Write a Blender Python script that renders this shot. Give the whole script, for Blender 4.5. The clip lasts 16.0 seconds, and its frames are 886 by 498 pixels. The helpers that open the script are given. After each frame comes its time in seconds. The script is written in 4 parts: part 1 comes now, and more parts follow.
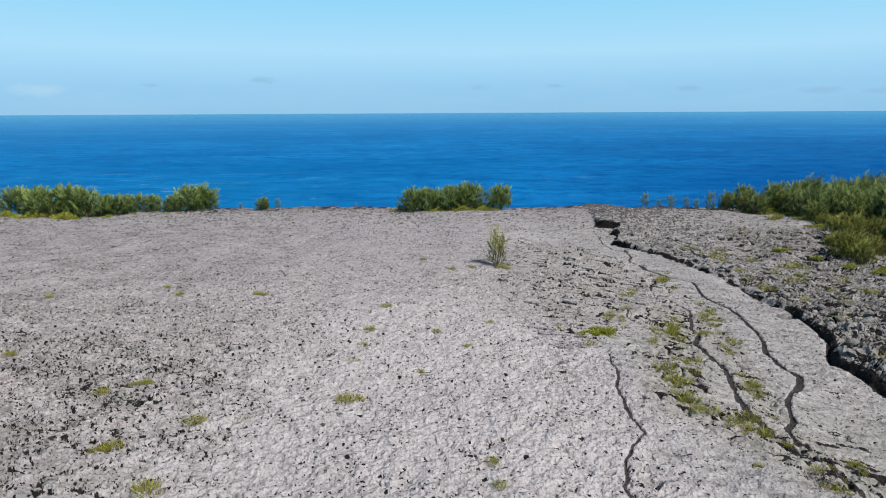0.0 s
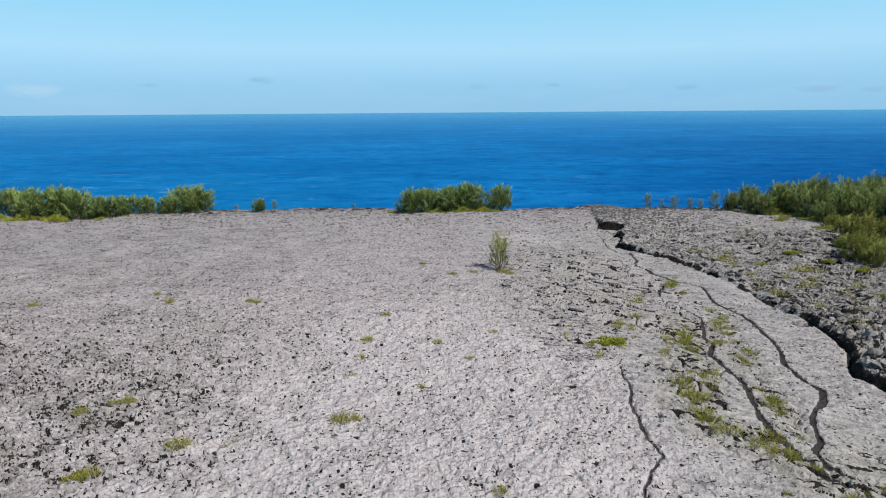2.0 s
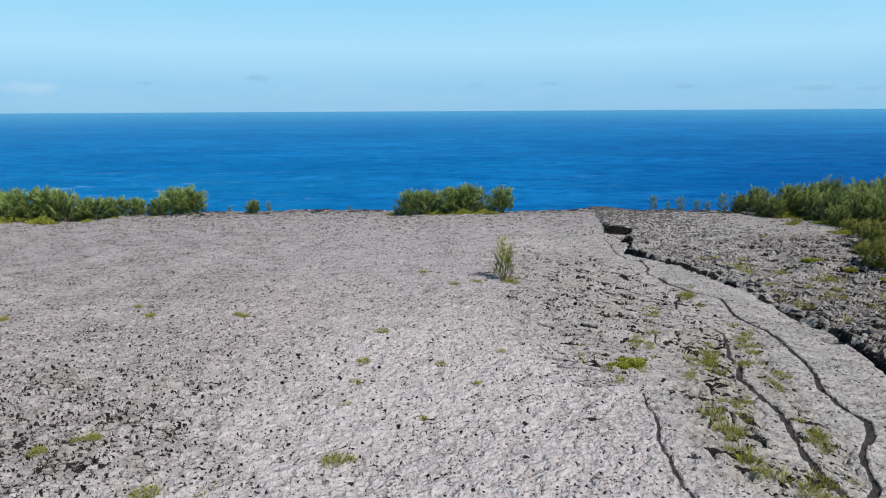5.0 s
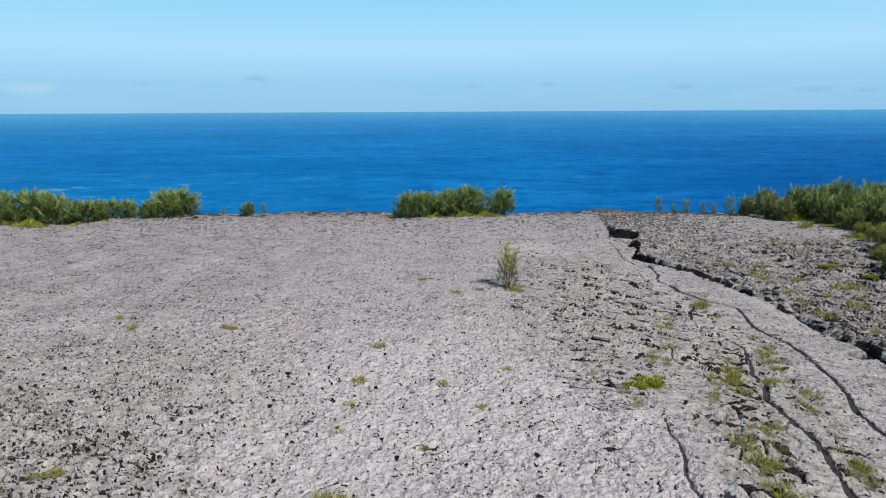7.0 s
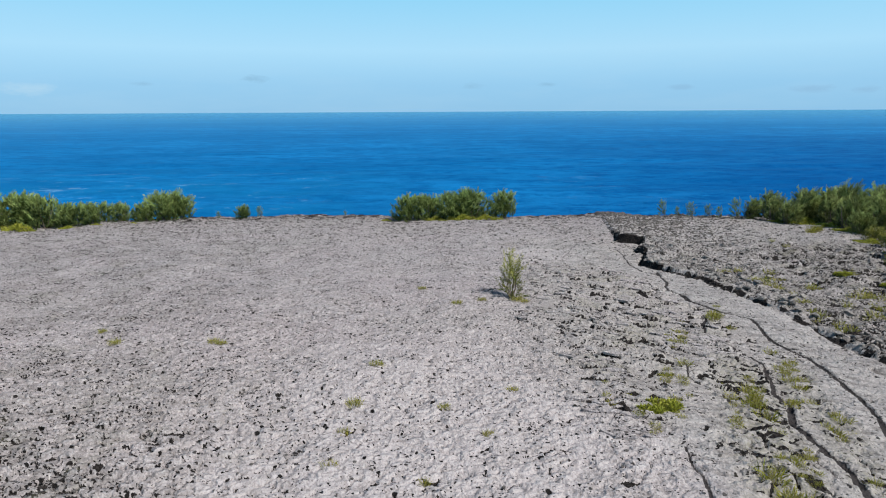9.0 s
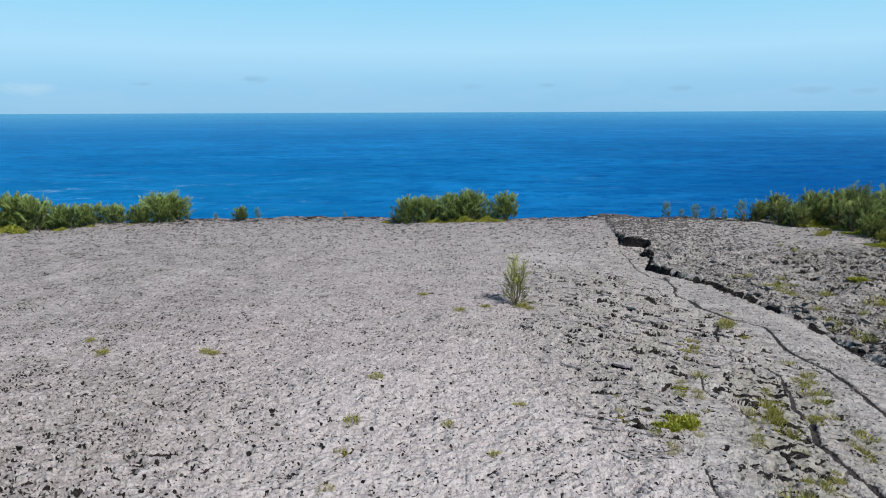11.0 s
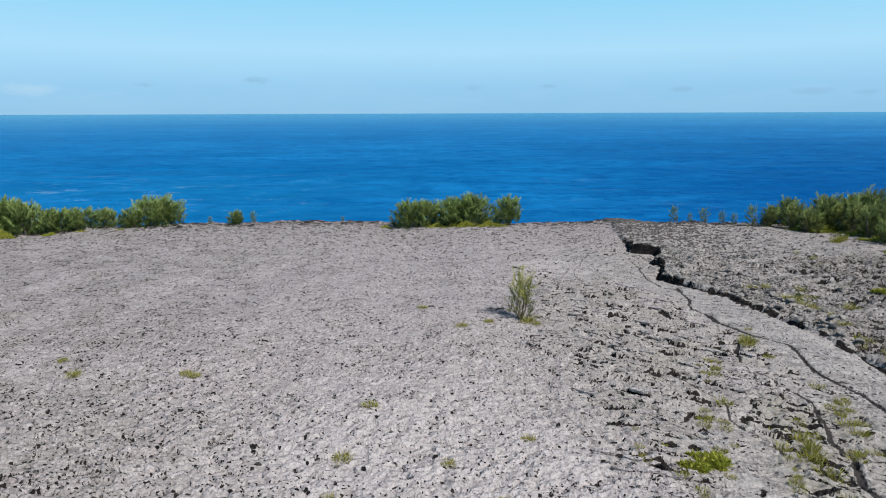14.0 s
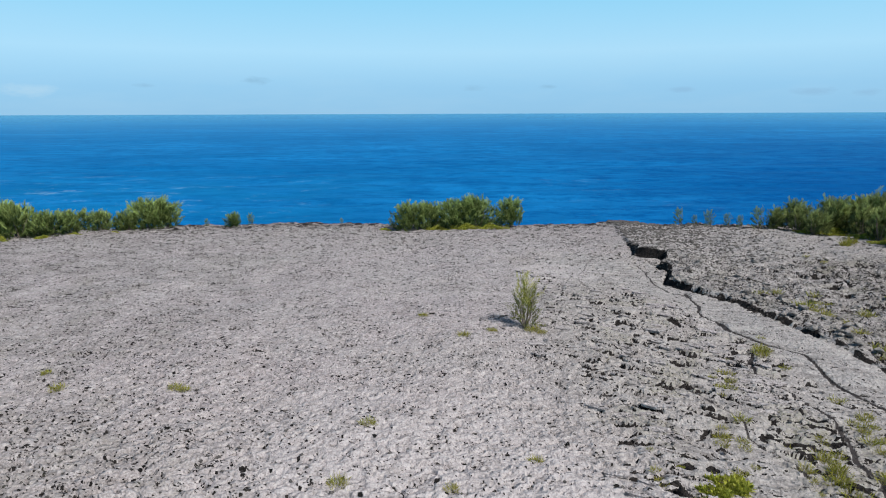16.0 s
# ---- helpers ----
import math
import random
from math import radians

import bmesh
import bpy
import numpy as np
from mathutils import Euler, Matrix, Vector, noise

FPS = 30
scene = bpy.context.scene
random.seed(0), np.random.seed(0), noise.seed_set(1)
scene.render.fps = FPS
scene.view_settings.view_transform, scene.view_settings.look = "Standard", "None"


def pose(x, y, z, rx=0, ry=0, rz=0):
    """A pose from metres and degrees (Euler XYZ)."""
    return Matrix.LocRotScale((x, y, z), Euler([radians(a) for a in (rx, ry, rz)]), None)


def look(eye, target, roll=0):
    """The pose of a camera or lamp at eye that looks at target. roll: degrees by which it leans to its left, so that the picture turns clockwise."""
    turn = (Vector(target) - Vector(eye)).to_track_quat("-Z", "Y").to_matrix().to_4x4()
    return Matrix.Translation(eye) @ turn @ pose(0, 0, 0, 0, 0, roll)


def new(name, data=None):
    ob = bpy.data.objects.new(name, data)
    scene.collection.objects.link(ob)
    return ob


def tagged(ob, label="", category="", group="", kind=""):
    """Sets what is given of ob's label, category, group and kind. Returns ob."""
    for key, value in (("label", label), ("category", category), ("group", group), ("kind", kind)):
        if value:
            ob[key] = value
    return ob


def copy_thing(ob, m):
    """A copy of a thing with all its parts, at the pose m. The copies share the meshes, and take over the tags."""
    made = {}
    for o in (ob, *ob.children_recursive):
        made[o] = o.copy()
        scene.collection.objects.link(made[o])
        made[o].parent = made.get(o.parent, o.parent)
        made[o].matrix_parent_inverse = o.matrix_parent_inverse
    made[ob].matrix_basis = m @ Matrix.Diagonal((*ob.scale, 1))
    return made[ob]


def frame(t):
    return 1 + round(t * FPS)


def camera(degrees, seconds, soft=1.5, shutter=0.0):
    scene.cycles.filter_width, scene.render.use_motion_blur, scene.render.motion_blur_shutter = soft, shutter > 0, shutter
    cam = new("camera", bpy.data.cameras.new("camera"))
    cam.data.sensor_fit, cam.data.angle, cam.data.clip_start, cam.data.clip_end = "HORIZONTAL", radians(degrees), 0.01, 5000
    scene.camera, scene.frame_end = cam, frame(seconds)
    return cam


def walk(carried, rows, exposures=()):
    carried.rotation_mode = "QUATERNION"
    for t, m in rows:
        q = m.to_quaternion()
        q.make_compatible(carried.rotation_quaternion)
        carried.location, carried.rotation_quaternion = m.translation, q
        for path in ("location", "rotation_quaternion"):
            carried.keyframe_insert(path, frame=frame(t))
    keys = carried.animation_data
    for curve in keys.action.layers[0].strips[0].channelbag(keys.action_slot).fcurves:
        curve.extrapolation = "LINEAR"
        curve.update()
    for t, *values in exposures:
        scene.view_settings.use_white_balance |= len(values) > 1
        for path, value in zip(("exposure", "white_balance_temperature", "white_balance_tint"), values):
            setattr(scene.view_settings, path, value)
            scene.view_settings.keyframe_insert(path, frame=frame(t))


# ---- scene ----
cam = camera(70.0, 16.0, soft=1.1)
PATH = [
    (0, (0.266, 0.455, 8.036), (0.249, 2.408, 7.606), -0.3),
    (1, (0.243, 0.987, 8.022), (0.227, 2.94, 7.591), -0.3),
    (1.5, (0.207, 1.285, 8.012), (0.193, 3.238, 7.581), -0.4),
    (3, (0.12, 2.211, 8.047), (0.109, 4.163, 7.614), -0.4),
    (5.5, (-0.054, 3.872, 8.056), (-0.058, 5.824, 7.62), -0.3),
    (7, (-0.121, 5.061, 7.983), (-0.122, 7.013, 7.549), -0.3),
    (9, (-0.194, 6.366, 8.044), (-0.191, 8.319, 7.61), -0.3),
    (11.5, (-0.301, 7.574, 8.015), (-0.297, 9.527, 7.584), -0.2),
    (12.5, (-0.244, 8.176, 8.059), (-0.243, 10.129, 7.63), -0.2),
    (14.5, (-0.294, 9.266, 8.037), (-0.293, 11.219, 7.608), -0.2),
    (16, (-0.325, 9.964, 8.036), (-0.324, 11.918, 7.608), -0.2),
]
walk(cam, [(t, look(eye, target, roll)) for t, eye, target, roll in PATH])

# ---- light: clear tropical sky, high sun from behind and to the right ----
SUN_DIR = Vector((0.52, -0.46, 0.82)).normalized()
world = bpy.data.worlds.new("sky")
scene.world = world
world.use_nodes = True


def link(nt, a, b):
    nt.links.new(a, b)


def node(nt, kind, **inputs):
    n = nt.nodes.new(kind)
    for k, v in inputs.items():
        n.inputs[k.replace("_", " ")].default_value = v
    return n


def ramp(nt, fac, stops):
    r = nt.nodes.new("ShaderNodeValToRGB")
    e = r.color_ramp.elements
    while len(e) < len(stops):
        e.new(0.5)
    for el, (p, c) in zip(e, stops):
        el.position = p
        el.color = (*c, 1) if len(c) == 3 else c
    link(nt, fac, r.inputs[0])
    return r.outputs[0]


def grey(nt, fac, p0, v0, p1, v1):
    m = nt.nodes.new("ShaderNodeMapRange")
    m.inputs[1].default_value, m.inputs[2].default_value = p0, p1
    m.inputs[3].default_value, m.inputs[4].default_value = v0, v1
    link(nt, fac, m.inputs[0])
    return m.outputs[0]


def mix(nt, fac, a, b, mode="MIX"):
    m = nt.nodes.new("ShaderNodeMix")
    m.data_type, m.blend_type = "RGBA", mode
    for sock, v in ((m.inputs[0], fac), (m.inputs[6], a), (m.inputs[7], b)):
        if isinstance(v, (int, float)):
            sock.default_value = v
        elif isinstance(v, tuple):
            sock.default_value = (*v, 1)
        else:
            link(nt, v, sock)
    return m.outputs[2]


def calc(nt, op, a, b=0.0):
    m = nt.nodes.new("ShaderNodeMath")
    m.operation = op
    for sock, v in ((m.inputs[0], a), (m.inputs[1], b)):
        if isinstance(v, (int, float)):
            sock.default_value = v
        else:
            link(nt, v, sock)
    return m.outputs[0]


def noise_at(nt, vec, scale, detail=4.0, rough=0.55, stretch=(1, 1, 1), off=0.0):
    mp = nt.nodes.new("ShaderNodeMapping")
    mp.inputs["Scale"].default_value = stretch
    mp.inputs["Location"].default_value = (off, off * 0.7, off * 0.3)
    link(nt, vec, mp.inputs[0])
    n = node(nt, "ShaderNodeTexNoise", Scale=scale, Detail=detail, Roughness=rough)
    link(nt, mp.outputs[0], n.inputs["Vector"])
    return n.outputs[0]


nt = world.node_tree
sky = nt.nodes.new("ShaderNodeTexSky")
sky.sky_type = "NISHITA"
sky.sun_disc = False
sky.sun_elevation = math.asin(SUN_DIR.z)
sky.sun_rotation = math.atan2(SUN_DIR.x, SUN_DIR.y)
sky.air_density, sky.dust_density, sky.ozone_density, sky.altitude = 1.0, 0.0, 6.0, 0
tc = nt.nodes.new("ShaderNodeTexCoord")
sep = nt.nodes.new("ShaderNodeSeparateXYZ")
link(nt, tc.outputs["Generated"], sep.inputs[0])
# clear sky paling towards the sea, with a greyer haze and small far clouds low down
grad = ramp(nt, sep.outputs[2], [(0.0, (0.262, 0.555, 0.83)), (0.035, (0.3, 0.605, 0.88)), (0.085, (0.42, 0.745, 0.98)), (0.2, (0.24, 0.66, 0.95)), (0.32, (0.06, 0.165, 0.31)), (1.0, (0.02, 0.055, 0.125))])
soft = noise_at(nt, tc.outputs["Generated"], 5.0, 4.0, 0.6, (1, 1, 5), 3.0)
grad = mix(nt, calc(nt, "MULTIPLY", grey(nt, soft, 0.45, 0.0, 0.65, 0.1), grey(nt, sep.outputs[2], 0.03, 1.0, 0.16, 0.0)), grad, (0.5, 0.72, 0.88))
ragged = noise_at(nt, tc.outputs["Generated"], 26.0, 4.0, 0.65, (1, 1, 3))
for way, wide, tall, much, shade in (((-0.2764, 0.9601, 0.0432), 0.021, 0.0065, 0.5, (0.24, 0.47, 0.68)), ((-0.4134, 0.9099, 0.0356), 0.018, 0.004, 0.4, (0.25, 0.48, 0.7)),
                                     ((0.0445, 0.9985, 0.0333), 0.022, 0.005, 0.35, (0.24, 0.47, 0.68)), ((0.1608, 0.9864, 0.0348), 0.016, 0.004, 0.4, (0.24, 0.47, 0.68)),
                                     ((0.3448, 0.9383, 0.0282), 0.02, 0.004, 0.3, (0.24, 0.45, 0.68)), ((0.4942, 0.8691, 0.0231), 0.03, 0.005, 0.3, (0.24, 0.45, 0.68)),
                                     ((0.5455, 0.8379, 0.0212), 0.02, 0.005, 0.3, (0.24, 0.45, 0.68)), ((-0.5385, 0.8422, 0.0281), 0.035, 0.009, 0.35, (0.5, 0.72, 0.88))):
    away = nt.nodes.new("ShaderNodeVectorMath")
    away.operation = "SUBTRACT"
    away.inputs[1].default_value = way
    link(nt, tc.outputs["Generated"], away.inputs[0])
    flat_ = nt.nodes.new("ShaderNodeVectorMath")
    flat_.operation = "MULTIPLY"
    flat_.inputs[1].default_value = (1 / wide, 1 / wide, 1 / tall)
    link(nt, away.outputs[0], flat_.inputs[0])
    far = nt.nodes.new("ShaderNodeVectorMath")
    far.operation = "LENGTH"
    link(nt, flat_.outputs[0], far.inputs[0])
    edge = calc(nt, "ADD", far.outputs["Value"], calc(nt, "MULTIPLY", calc(nt, "SUBTRACT", ragged, 0.5), 2.4))
    grad = mix(nt, grey(nt, edge, 1.0, 0.0, 0.1, 1.4 * much), grad, shade)
low = mix(nt, 1.0, sky.outputs[0], (0.1, 0.1, 0.1), "MULTIPLY")
tone2 = mix(nt, 0.94, low, grad)
bg = nt.nodes["Background"]
link(nt, tone2, bg.inputs[0])
bg.inputs[1].default_value = 1.0

sun = new("sun", bpy.data.lights.new("sun", "SUN"))
sun.data.energy = 5.0
sun.data.angle = radians(0.53)
sun.data.color = (1.0, 0.95, 0.905)
sun.matrix_world = look(SUN_DIR * 100, (0, 0, 0))


# ---- materials ----
def material(name, rough=0.9, spec=0.3):
    m = bpy.data.materials.new(name)
    m.use_nodes = True
    b = m.node_tree.nodes["Principled BSDF"]
    b.inputs["Roughness"].default_value = rough
    b.inputs["Specular IOR Level"].default_value = spec
    return m, m.node_tree, b


def position(nt):
    return nt.nodes.new("ShaderNodeNewGeometry").outputs["Position"]


def attribute(nt, name):
    a = nt.nodes.new("ShaderNodeAttribute")
    a.attribute_name = name
    return a.outputs["Fac"]


def bump(nt, b, height, strength, distance):
    n = node(nt, "ShaderNodeBump", Strength=strength, Distance=distance)
    link(nt, height, n.inputs["Height"])
    link(nt, n.outputs[0], b.inputs["Normal"])


def lava_material():
    m, nt, b = material("weathered_lava", 0.95, 0.12)
    p = position(nt)
    slab, pale, rubble = attribute(nt, "slab"), attribute(nt, "pale"), attribute(nt, "rubble")
    big = noise_at(nt, p, 0.16, 4, 0.6)
    mid = noise_at(nt, p, 0.9, 4, 0.6, off=3.1)
    layers = [(scale, noise_at(nt, p, scale, 2.5, 0.6, (1.0, 0.85, 1), 2.0 + scale)) for scale in (2.1, 4.6, 10.0, 22.0)]
    n10 = layers[2][1]
    # lichen-grey crust from warm to cool grey
    crust = mix(nt, grey(nt, big, 0.38, 0.0, 0.62, 1.0), (0.372, 0.335, 0.342), (0.363, 0.34, 0.342))
    crust = mix(nt, grey(nt, noise_at(nt, p, 0.09, 3, 0.5, off=11.0), 0.5, 0.0, 0.68, 0.6), crust, (0.315, 0.3, 0.286))
    crust = mix(nt, slab, crust, (0.337, 0.326, 0.318))
    crust = mix(nt, pale, crust, (0.465, 0.435, 0.44))
    crust = mix(nt, grey(nt, mid, 0.5, 0.0, 0.72, 0.4), crust, (0.27, 0.25, 0.24))
    # mottled crust with lump shading painted in: darker bump lows, paler highs
    h = 0.0
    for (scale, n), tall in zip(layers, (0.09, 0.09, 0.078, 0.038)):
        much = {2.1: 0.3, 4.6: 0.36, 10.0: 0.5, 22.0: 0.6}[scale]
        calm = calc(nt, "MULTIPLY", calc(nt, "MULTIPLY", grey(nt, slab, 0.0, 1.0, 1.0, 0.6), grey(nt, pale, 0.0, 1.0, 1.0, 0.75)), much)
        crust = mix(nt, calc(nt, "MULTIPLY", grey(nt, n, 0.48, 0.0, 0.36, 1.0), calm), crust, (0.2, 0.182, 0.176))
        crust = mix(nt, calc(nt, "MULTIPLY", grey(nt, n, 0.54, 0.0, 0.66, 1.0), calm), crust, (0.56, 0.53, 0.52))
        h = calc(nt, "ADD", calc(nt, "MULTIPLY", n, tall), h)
    # thin streaks along the flow of the slab, dark in dips and pale on rises
    turned = nt.nodes.new("ShaderNodeMapping")
    turned.inputs["Rotation"].default_value = (0, 0, 0.32)
    link(nt, p, turned.inputs[0])
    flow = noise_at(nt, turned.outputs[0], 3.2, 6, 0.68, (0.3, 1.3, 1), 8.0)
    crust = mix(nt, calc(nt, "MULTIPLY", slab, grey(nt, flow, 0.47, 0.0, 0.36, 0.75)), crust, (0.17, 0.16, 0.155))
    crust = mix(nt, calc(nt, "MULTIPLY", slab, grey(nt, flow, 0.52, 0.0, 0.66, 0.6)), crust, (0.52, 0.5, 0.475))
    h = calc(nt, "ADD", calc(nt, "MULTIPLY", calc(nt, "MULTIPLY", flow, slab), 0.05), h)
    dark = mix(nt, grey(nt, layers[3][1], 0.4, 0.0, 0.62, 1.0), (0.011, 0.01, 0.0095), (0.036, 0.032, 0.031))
    # torn spots of the crust at several sizes, hole shade painted as black clinker
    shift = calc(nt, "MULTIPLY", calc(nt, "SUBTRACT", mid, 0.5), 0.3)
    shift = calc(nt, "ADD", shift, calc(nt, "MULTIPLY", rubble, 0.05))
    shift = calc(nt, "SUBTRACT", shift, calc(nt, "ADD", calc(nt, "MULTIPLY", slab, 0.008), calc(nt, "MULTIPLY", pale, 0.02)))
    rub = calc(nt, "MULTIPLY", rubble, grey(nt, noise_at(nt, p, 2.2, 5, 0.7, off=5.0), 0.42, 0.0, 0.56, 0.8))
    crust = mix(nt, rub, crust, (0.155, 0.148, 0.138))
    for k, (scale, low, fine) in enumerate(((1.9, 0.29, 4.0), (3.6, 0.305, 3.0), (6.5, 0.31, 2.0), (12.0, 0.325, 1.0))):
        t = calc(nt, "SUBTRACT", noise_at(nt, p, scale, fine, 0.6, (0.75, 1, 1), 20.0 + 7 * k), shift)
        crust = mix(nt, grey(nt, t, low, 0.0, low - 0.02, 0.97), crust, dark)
    # small gas holes with their inner shade painted black, each with its own ragged rim
    wob = nt.nodes.new("ShaderNodeVectorMath")
    wob.operation = "MULTIPLY_ADD"
    wob.inputs[1].default_value = (0.1, 0.1, 0.1)
    link(nt, node(nt, "ShaderNodeTexNoise", Scale=9.0, Detail=3.0).outputs["Color"], wob.inputs[0])
    link(nt, p, wob.inputs[0].links[0].from_node.inputs["Vector"])
    link(nt, p, wob.inputs[2])
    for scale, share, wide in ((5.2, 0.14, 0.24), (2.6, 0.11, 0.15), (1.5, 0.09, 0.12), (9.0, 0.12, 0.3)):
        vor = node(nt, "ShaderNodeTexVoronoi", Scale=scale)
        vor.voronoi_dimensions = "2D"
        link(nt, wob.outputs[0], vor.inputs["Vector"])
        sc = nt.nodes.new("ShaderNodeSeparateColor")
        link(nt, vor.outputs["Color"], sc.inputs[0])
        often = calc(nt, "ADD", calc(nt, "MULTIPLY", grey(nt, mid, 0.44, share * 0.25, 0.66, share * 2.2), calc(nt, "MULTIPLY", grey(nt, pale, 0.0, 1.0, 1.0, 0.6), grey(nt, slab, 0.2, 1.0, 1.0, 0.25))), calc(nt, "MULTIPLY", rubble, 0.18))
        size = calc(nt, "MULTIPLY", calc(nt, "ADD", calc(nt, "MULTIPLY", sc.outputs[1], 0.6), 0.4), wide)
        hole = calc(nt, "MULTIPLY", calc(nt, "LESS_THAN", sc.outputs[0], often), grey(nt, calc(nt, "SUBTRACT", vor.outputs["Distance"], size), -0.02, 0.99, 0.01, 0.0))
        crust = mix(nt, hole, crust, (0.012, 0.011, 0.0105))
        h = calc(nt, "SUBTRACT", h, calc(nt, "MULTIPLY", hole, 0.25 / scale))
    moss = calc(nt, "MULTIPLY", attribute(nt, "moss"), grey(nt, n10, 0.4, 0.0, 0.6, 0.6))
    crust = mix(nt, moss, crust, (0.225, 0.222, 0.16))
    # clinker in the gaps, near black with the shade painted in
    clinker_shade = calc(nt, "ADD", attribute(nt, "clinker_shade"), calc(nt, "MULTIPLY", calc(nt, "SUBTRACT", n10, 0.5), 1.0))
    crust = mix(nt, grey(nt, clinker_shade, 0.46, 0.0, 0.56, 1.0), crust, dark)
    # cracks filled with dark sand
    split = calc(nt, "ADD", attribute(nt, "crack"), calc(nt, "MULTIPLY", calc(nt, "SUBTRACT", n10, 0.5), 0.7))
    sand = mix(nt, layers[3][1], (0.022, 0.02, 0.0205), (0.052, 0.047, 0.048))
    crust = mix(nt, grey(nt, split, 0.25, 0.0, 0.62, 0.97), crust, sand)
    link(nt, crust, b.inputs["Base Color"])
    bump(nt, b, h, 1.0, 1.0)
    return m


def sea_material():
    m, nt, b = material("deep_sea", 0.35, 0.12)
    b.inputs["IOR"].default_value = 1.33
    p = position(nt)
    sp = nt.nodes.new("ShaderNodeSeparateXYZ")
    link(nt, p, sp.inputs[0])
    swell = noise_at(nt, p, 0.035, 7, 0.74, (0.45, 1, 1))
    broad = noise_at(nt, p, 0.006, 4, 0.6, (0.25, 1, 1), 9.0)
    chop = noise_at(nt, p, 0.17, 6, 0.82, (0.5, 1, 1), 2.0)
    # wave shading painted into the colour: paler swell tops, dark chop faces
    col = mix(nt, grey(nt, swell, 0.42, 0.0, 0.6, 1.0), (0.008, 0.15, 0.405), (0.012, 0.225, 0.56))
    col = mix(nt, grey(nt, broad, 0.42, 0.0, 0.62, 0.6), col, (0.002, 0.125, 0.36))
    col = mix(nt, grey(nt, chop, 0.46, 0.0, 0.6, 0.68), col, (0.001, 0.064, 0.235))
    near = calc(nt, "MULTIPLY", grey(nt, sp.outputs[1], 215.0, 1.0, 300.0, 0.0), grey(nt, sp.outputs[0], -40.0, 1.0, 0.0, 0.0))
    near = calc(nt, "MULTIPLY", near, grey(nt, noise_at(nt, p, 0.05, 4, 0.6, off=7.0), 0.4, 0.3, 0.6, 1.6))
    col = mix(nt, calc(nt, "MULTIPLY", near, 0.35), col, (0.006, 0.16, 0.37))
    # change of sky reflection across the view painted in, teal to the left
    aside = grey(nt, calc(nt, "DIVIDE", sp.outputs[0], calc(nt, "ADD", calc(nt, "MAXIMUM", sp.outputs[1], 0.0), 60.0)), 0.5, 0.0, -0.6, 0.3)
    col = mix(nt, aside, col, (0.004, 0.17, 0.43))
    # darker blue to the right, strongest near the shore
    right_near = calc(nt, "MULTIPLY", grey(nt, calc(nt, "DIVIDE", sp.outputs[0], calc(nt, "ADD", calc(nt, "MAXIMUM", sp.outputs[1], 0.0), 60.0)), 0.1, 0.0, 0.45, 0.6), grey(nt, sp.outputs[1], 220.0, 1.0, 800.0, 0.0))
    col = mix(nt, right_near, col, (0.001, 0.06, 0.25))
    # broken foam where the swell meets the cliff, single whitecaps further out
    streak = noise_at(nt, p, 0.09, 9, 0.8, (0.7, 1, 1), 4.0)
    surf = calc(nt, "MULTIPLY", grey(nt, streak, 0.57, 0.0, 0.74, 0.5), grey(nt, sp.outputs[1], 200.0, 1.0, 290.0, 0.0))
    coast = calc(nt, "MAXIMUM", grey(nt, sp.outputs[0], -55.0, 1.0, -30.0, 0.0), calc(nt, "MULTIPLY", grey(nt, sp.outputs[0], 20.0, 0.0, 35.0, 1.0), grey(nt, sp.outputs[0], 60.0, 0.4, 75.0, 0.0)))
    surf = calc(nt, "MULTIPLY", surf, coast)
    caps = calc(nt, "MULTIPLY", grey(nt, noise_at(nt, p, 0.12, 8, 0.72, (0.5, 1, 1), 6.0), 0.83, 0.0, 0.9, 0.7), grey(nt, sp.outputs[1], 300.0, 1.0, 800.0, 0.0))
    foam = calc(nt, "MAXIMUM", surf, caps)
    col = mix(nt, foam, col, (0.5, 0.8, 0.9))
    h = node(nt, "ShaderNodeBump", Strength=0.7, Distance=2.0)
    link(nt, calc(nt, "ADD", calc(nt, "MULTIPLY", swell, 3.0), chop), h.inputs["Height"])
    body = node(nt, "ShaderNodeBsdfDiffuse")
    link(nt, col, body.inputs["Color"])
    link(nt, h.outputs[0], body.inputs["Normal"])
    gloss = node(nt, "ShaderNodeBsdfGlossy", Roughness=0.06)
    gloss.inputs["Color"].default_value = (0.5, 0.86, 0.95, 1)
    fr = node(nt, "ShaderNodeFresnel", IOR=1.33)
    ms = nt.nodes.new("ShaderNodeMixShader")
    # grazing gloss and its tint stand in for pale haze at the horizon
    graze = calc(nt, "ADD", calc(nt, "MULTIPLY", calc(nt, "POWER", fr.outputs[0], 3.0), 0.08), calc(nt, "MULTIPLY", calc(nt, "POWER", fr.outputs[0], 12.0), 0.95))
    link(nt, calc(nt, "MINIMUM", graze, 0.9), ms.inputs[0])
    link(nt, body.outputs[0], ms.inputs[1])
    link(nt, gloss.outputs[0], ms.inputs[2])
    link(nt, ms.outputs[0], nt.nodes["Material Output"].inputs[0])
    return m


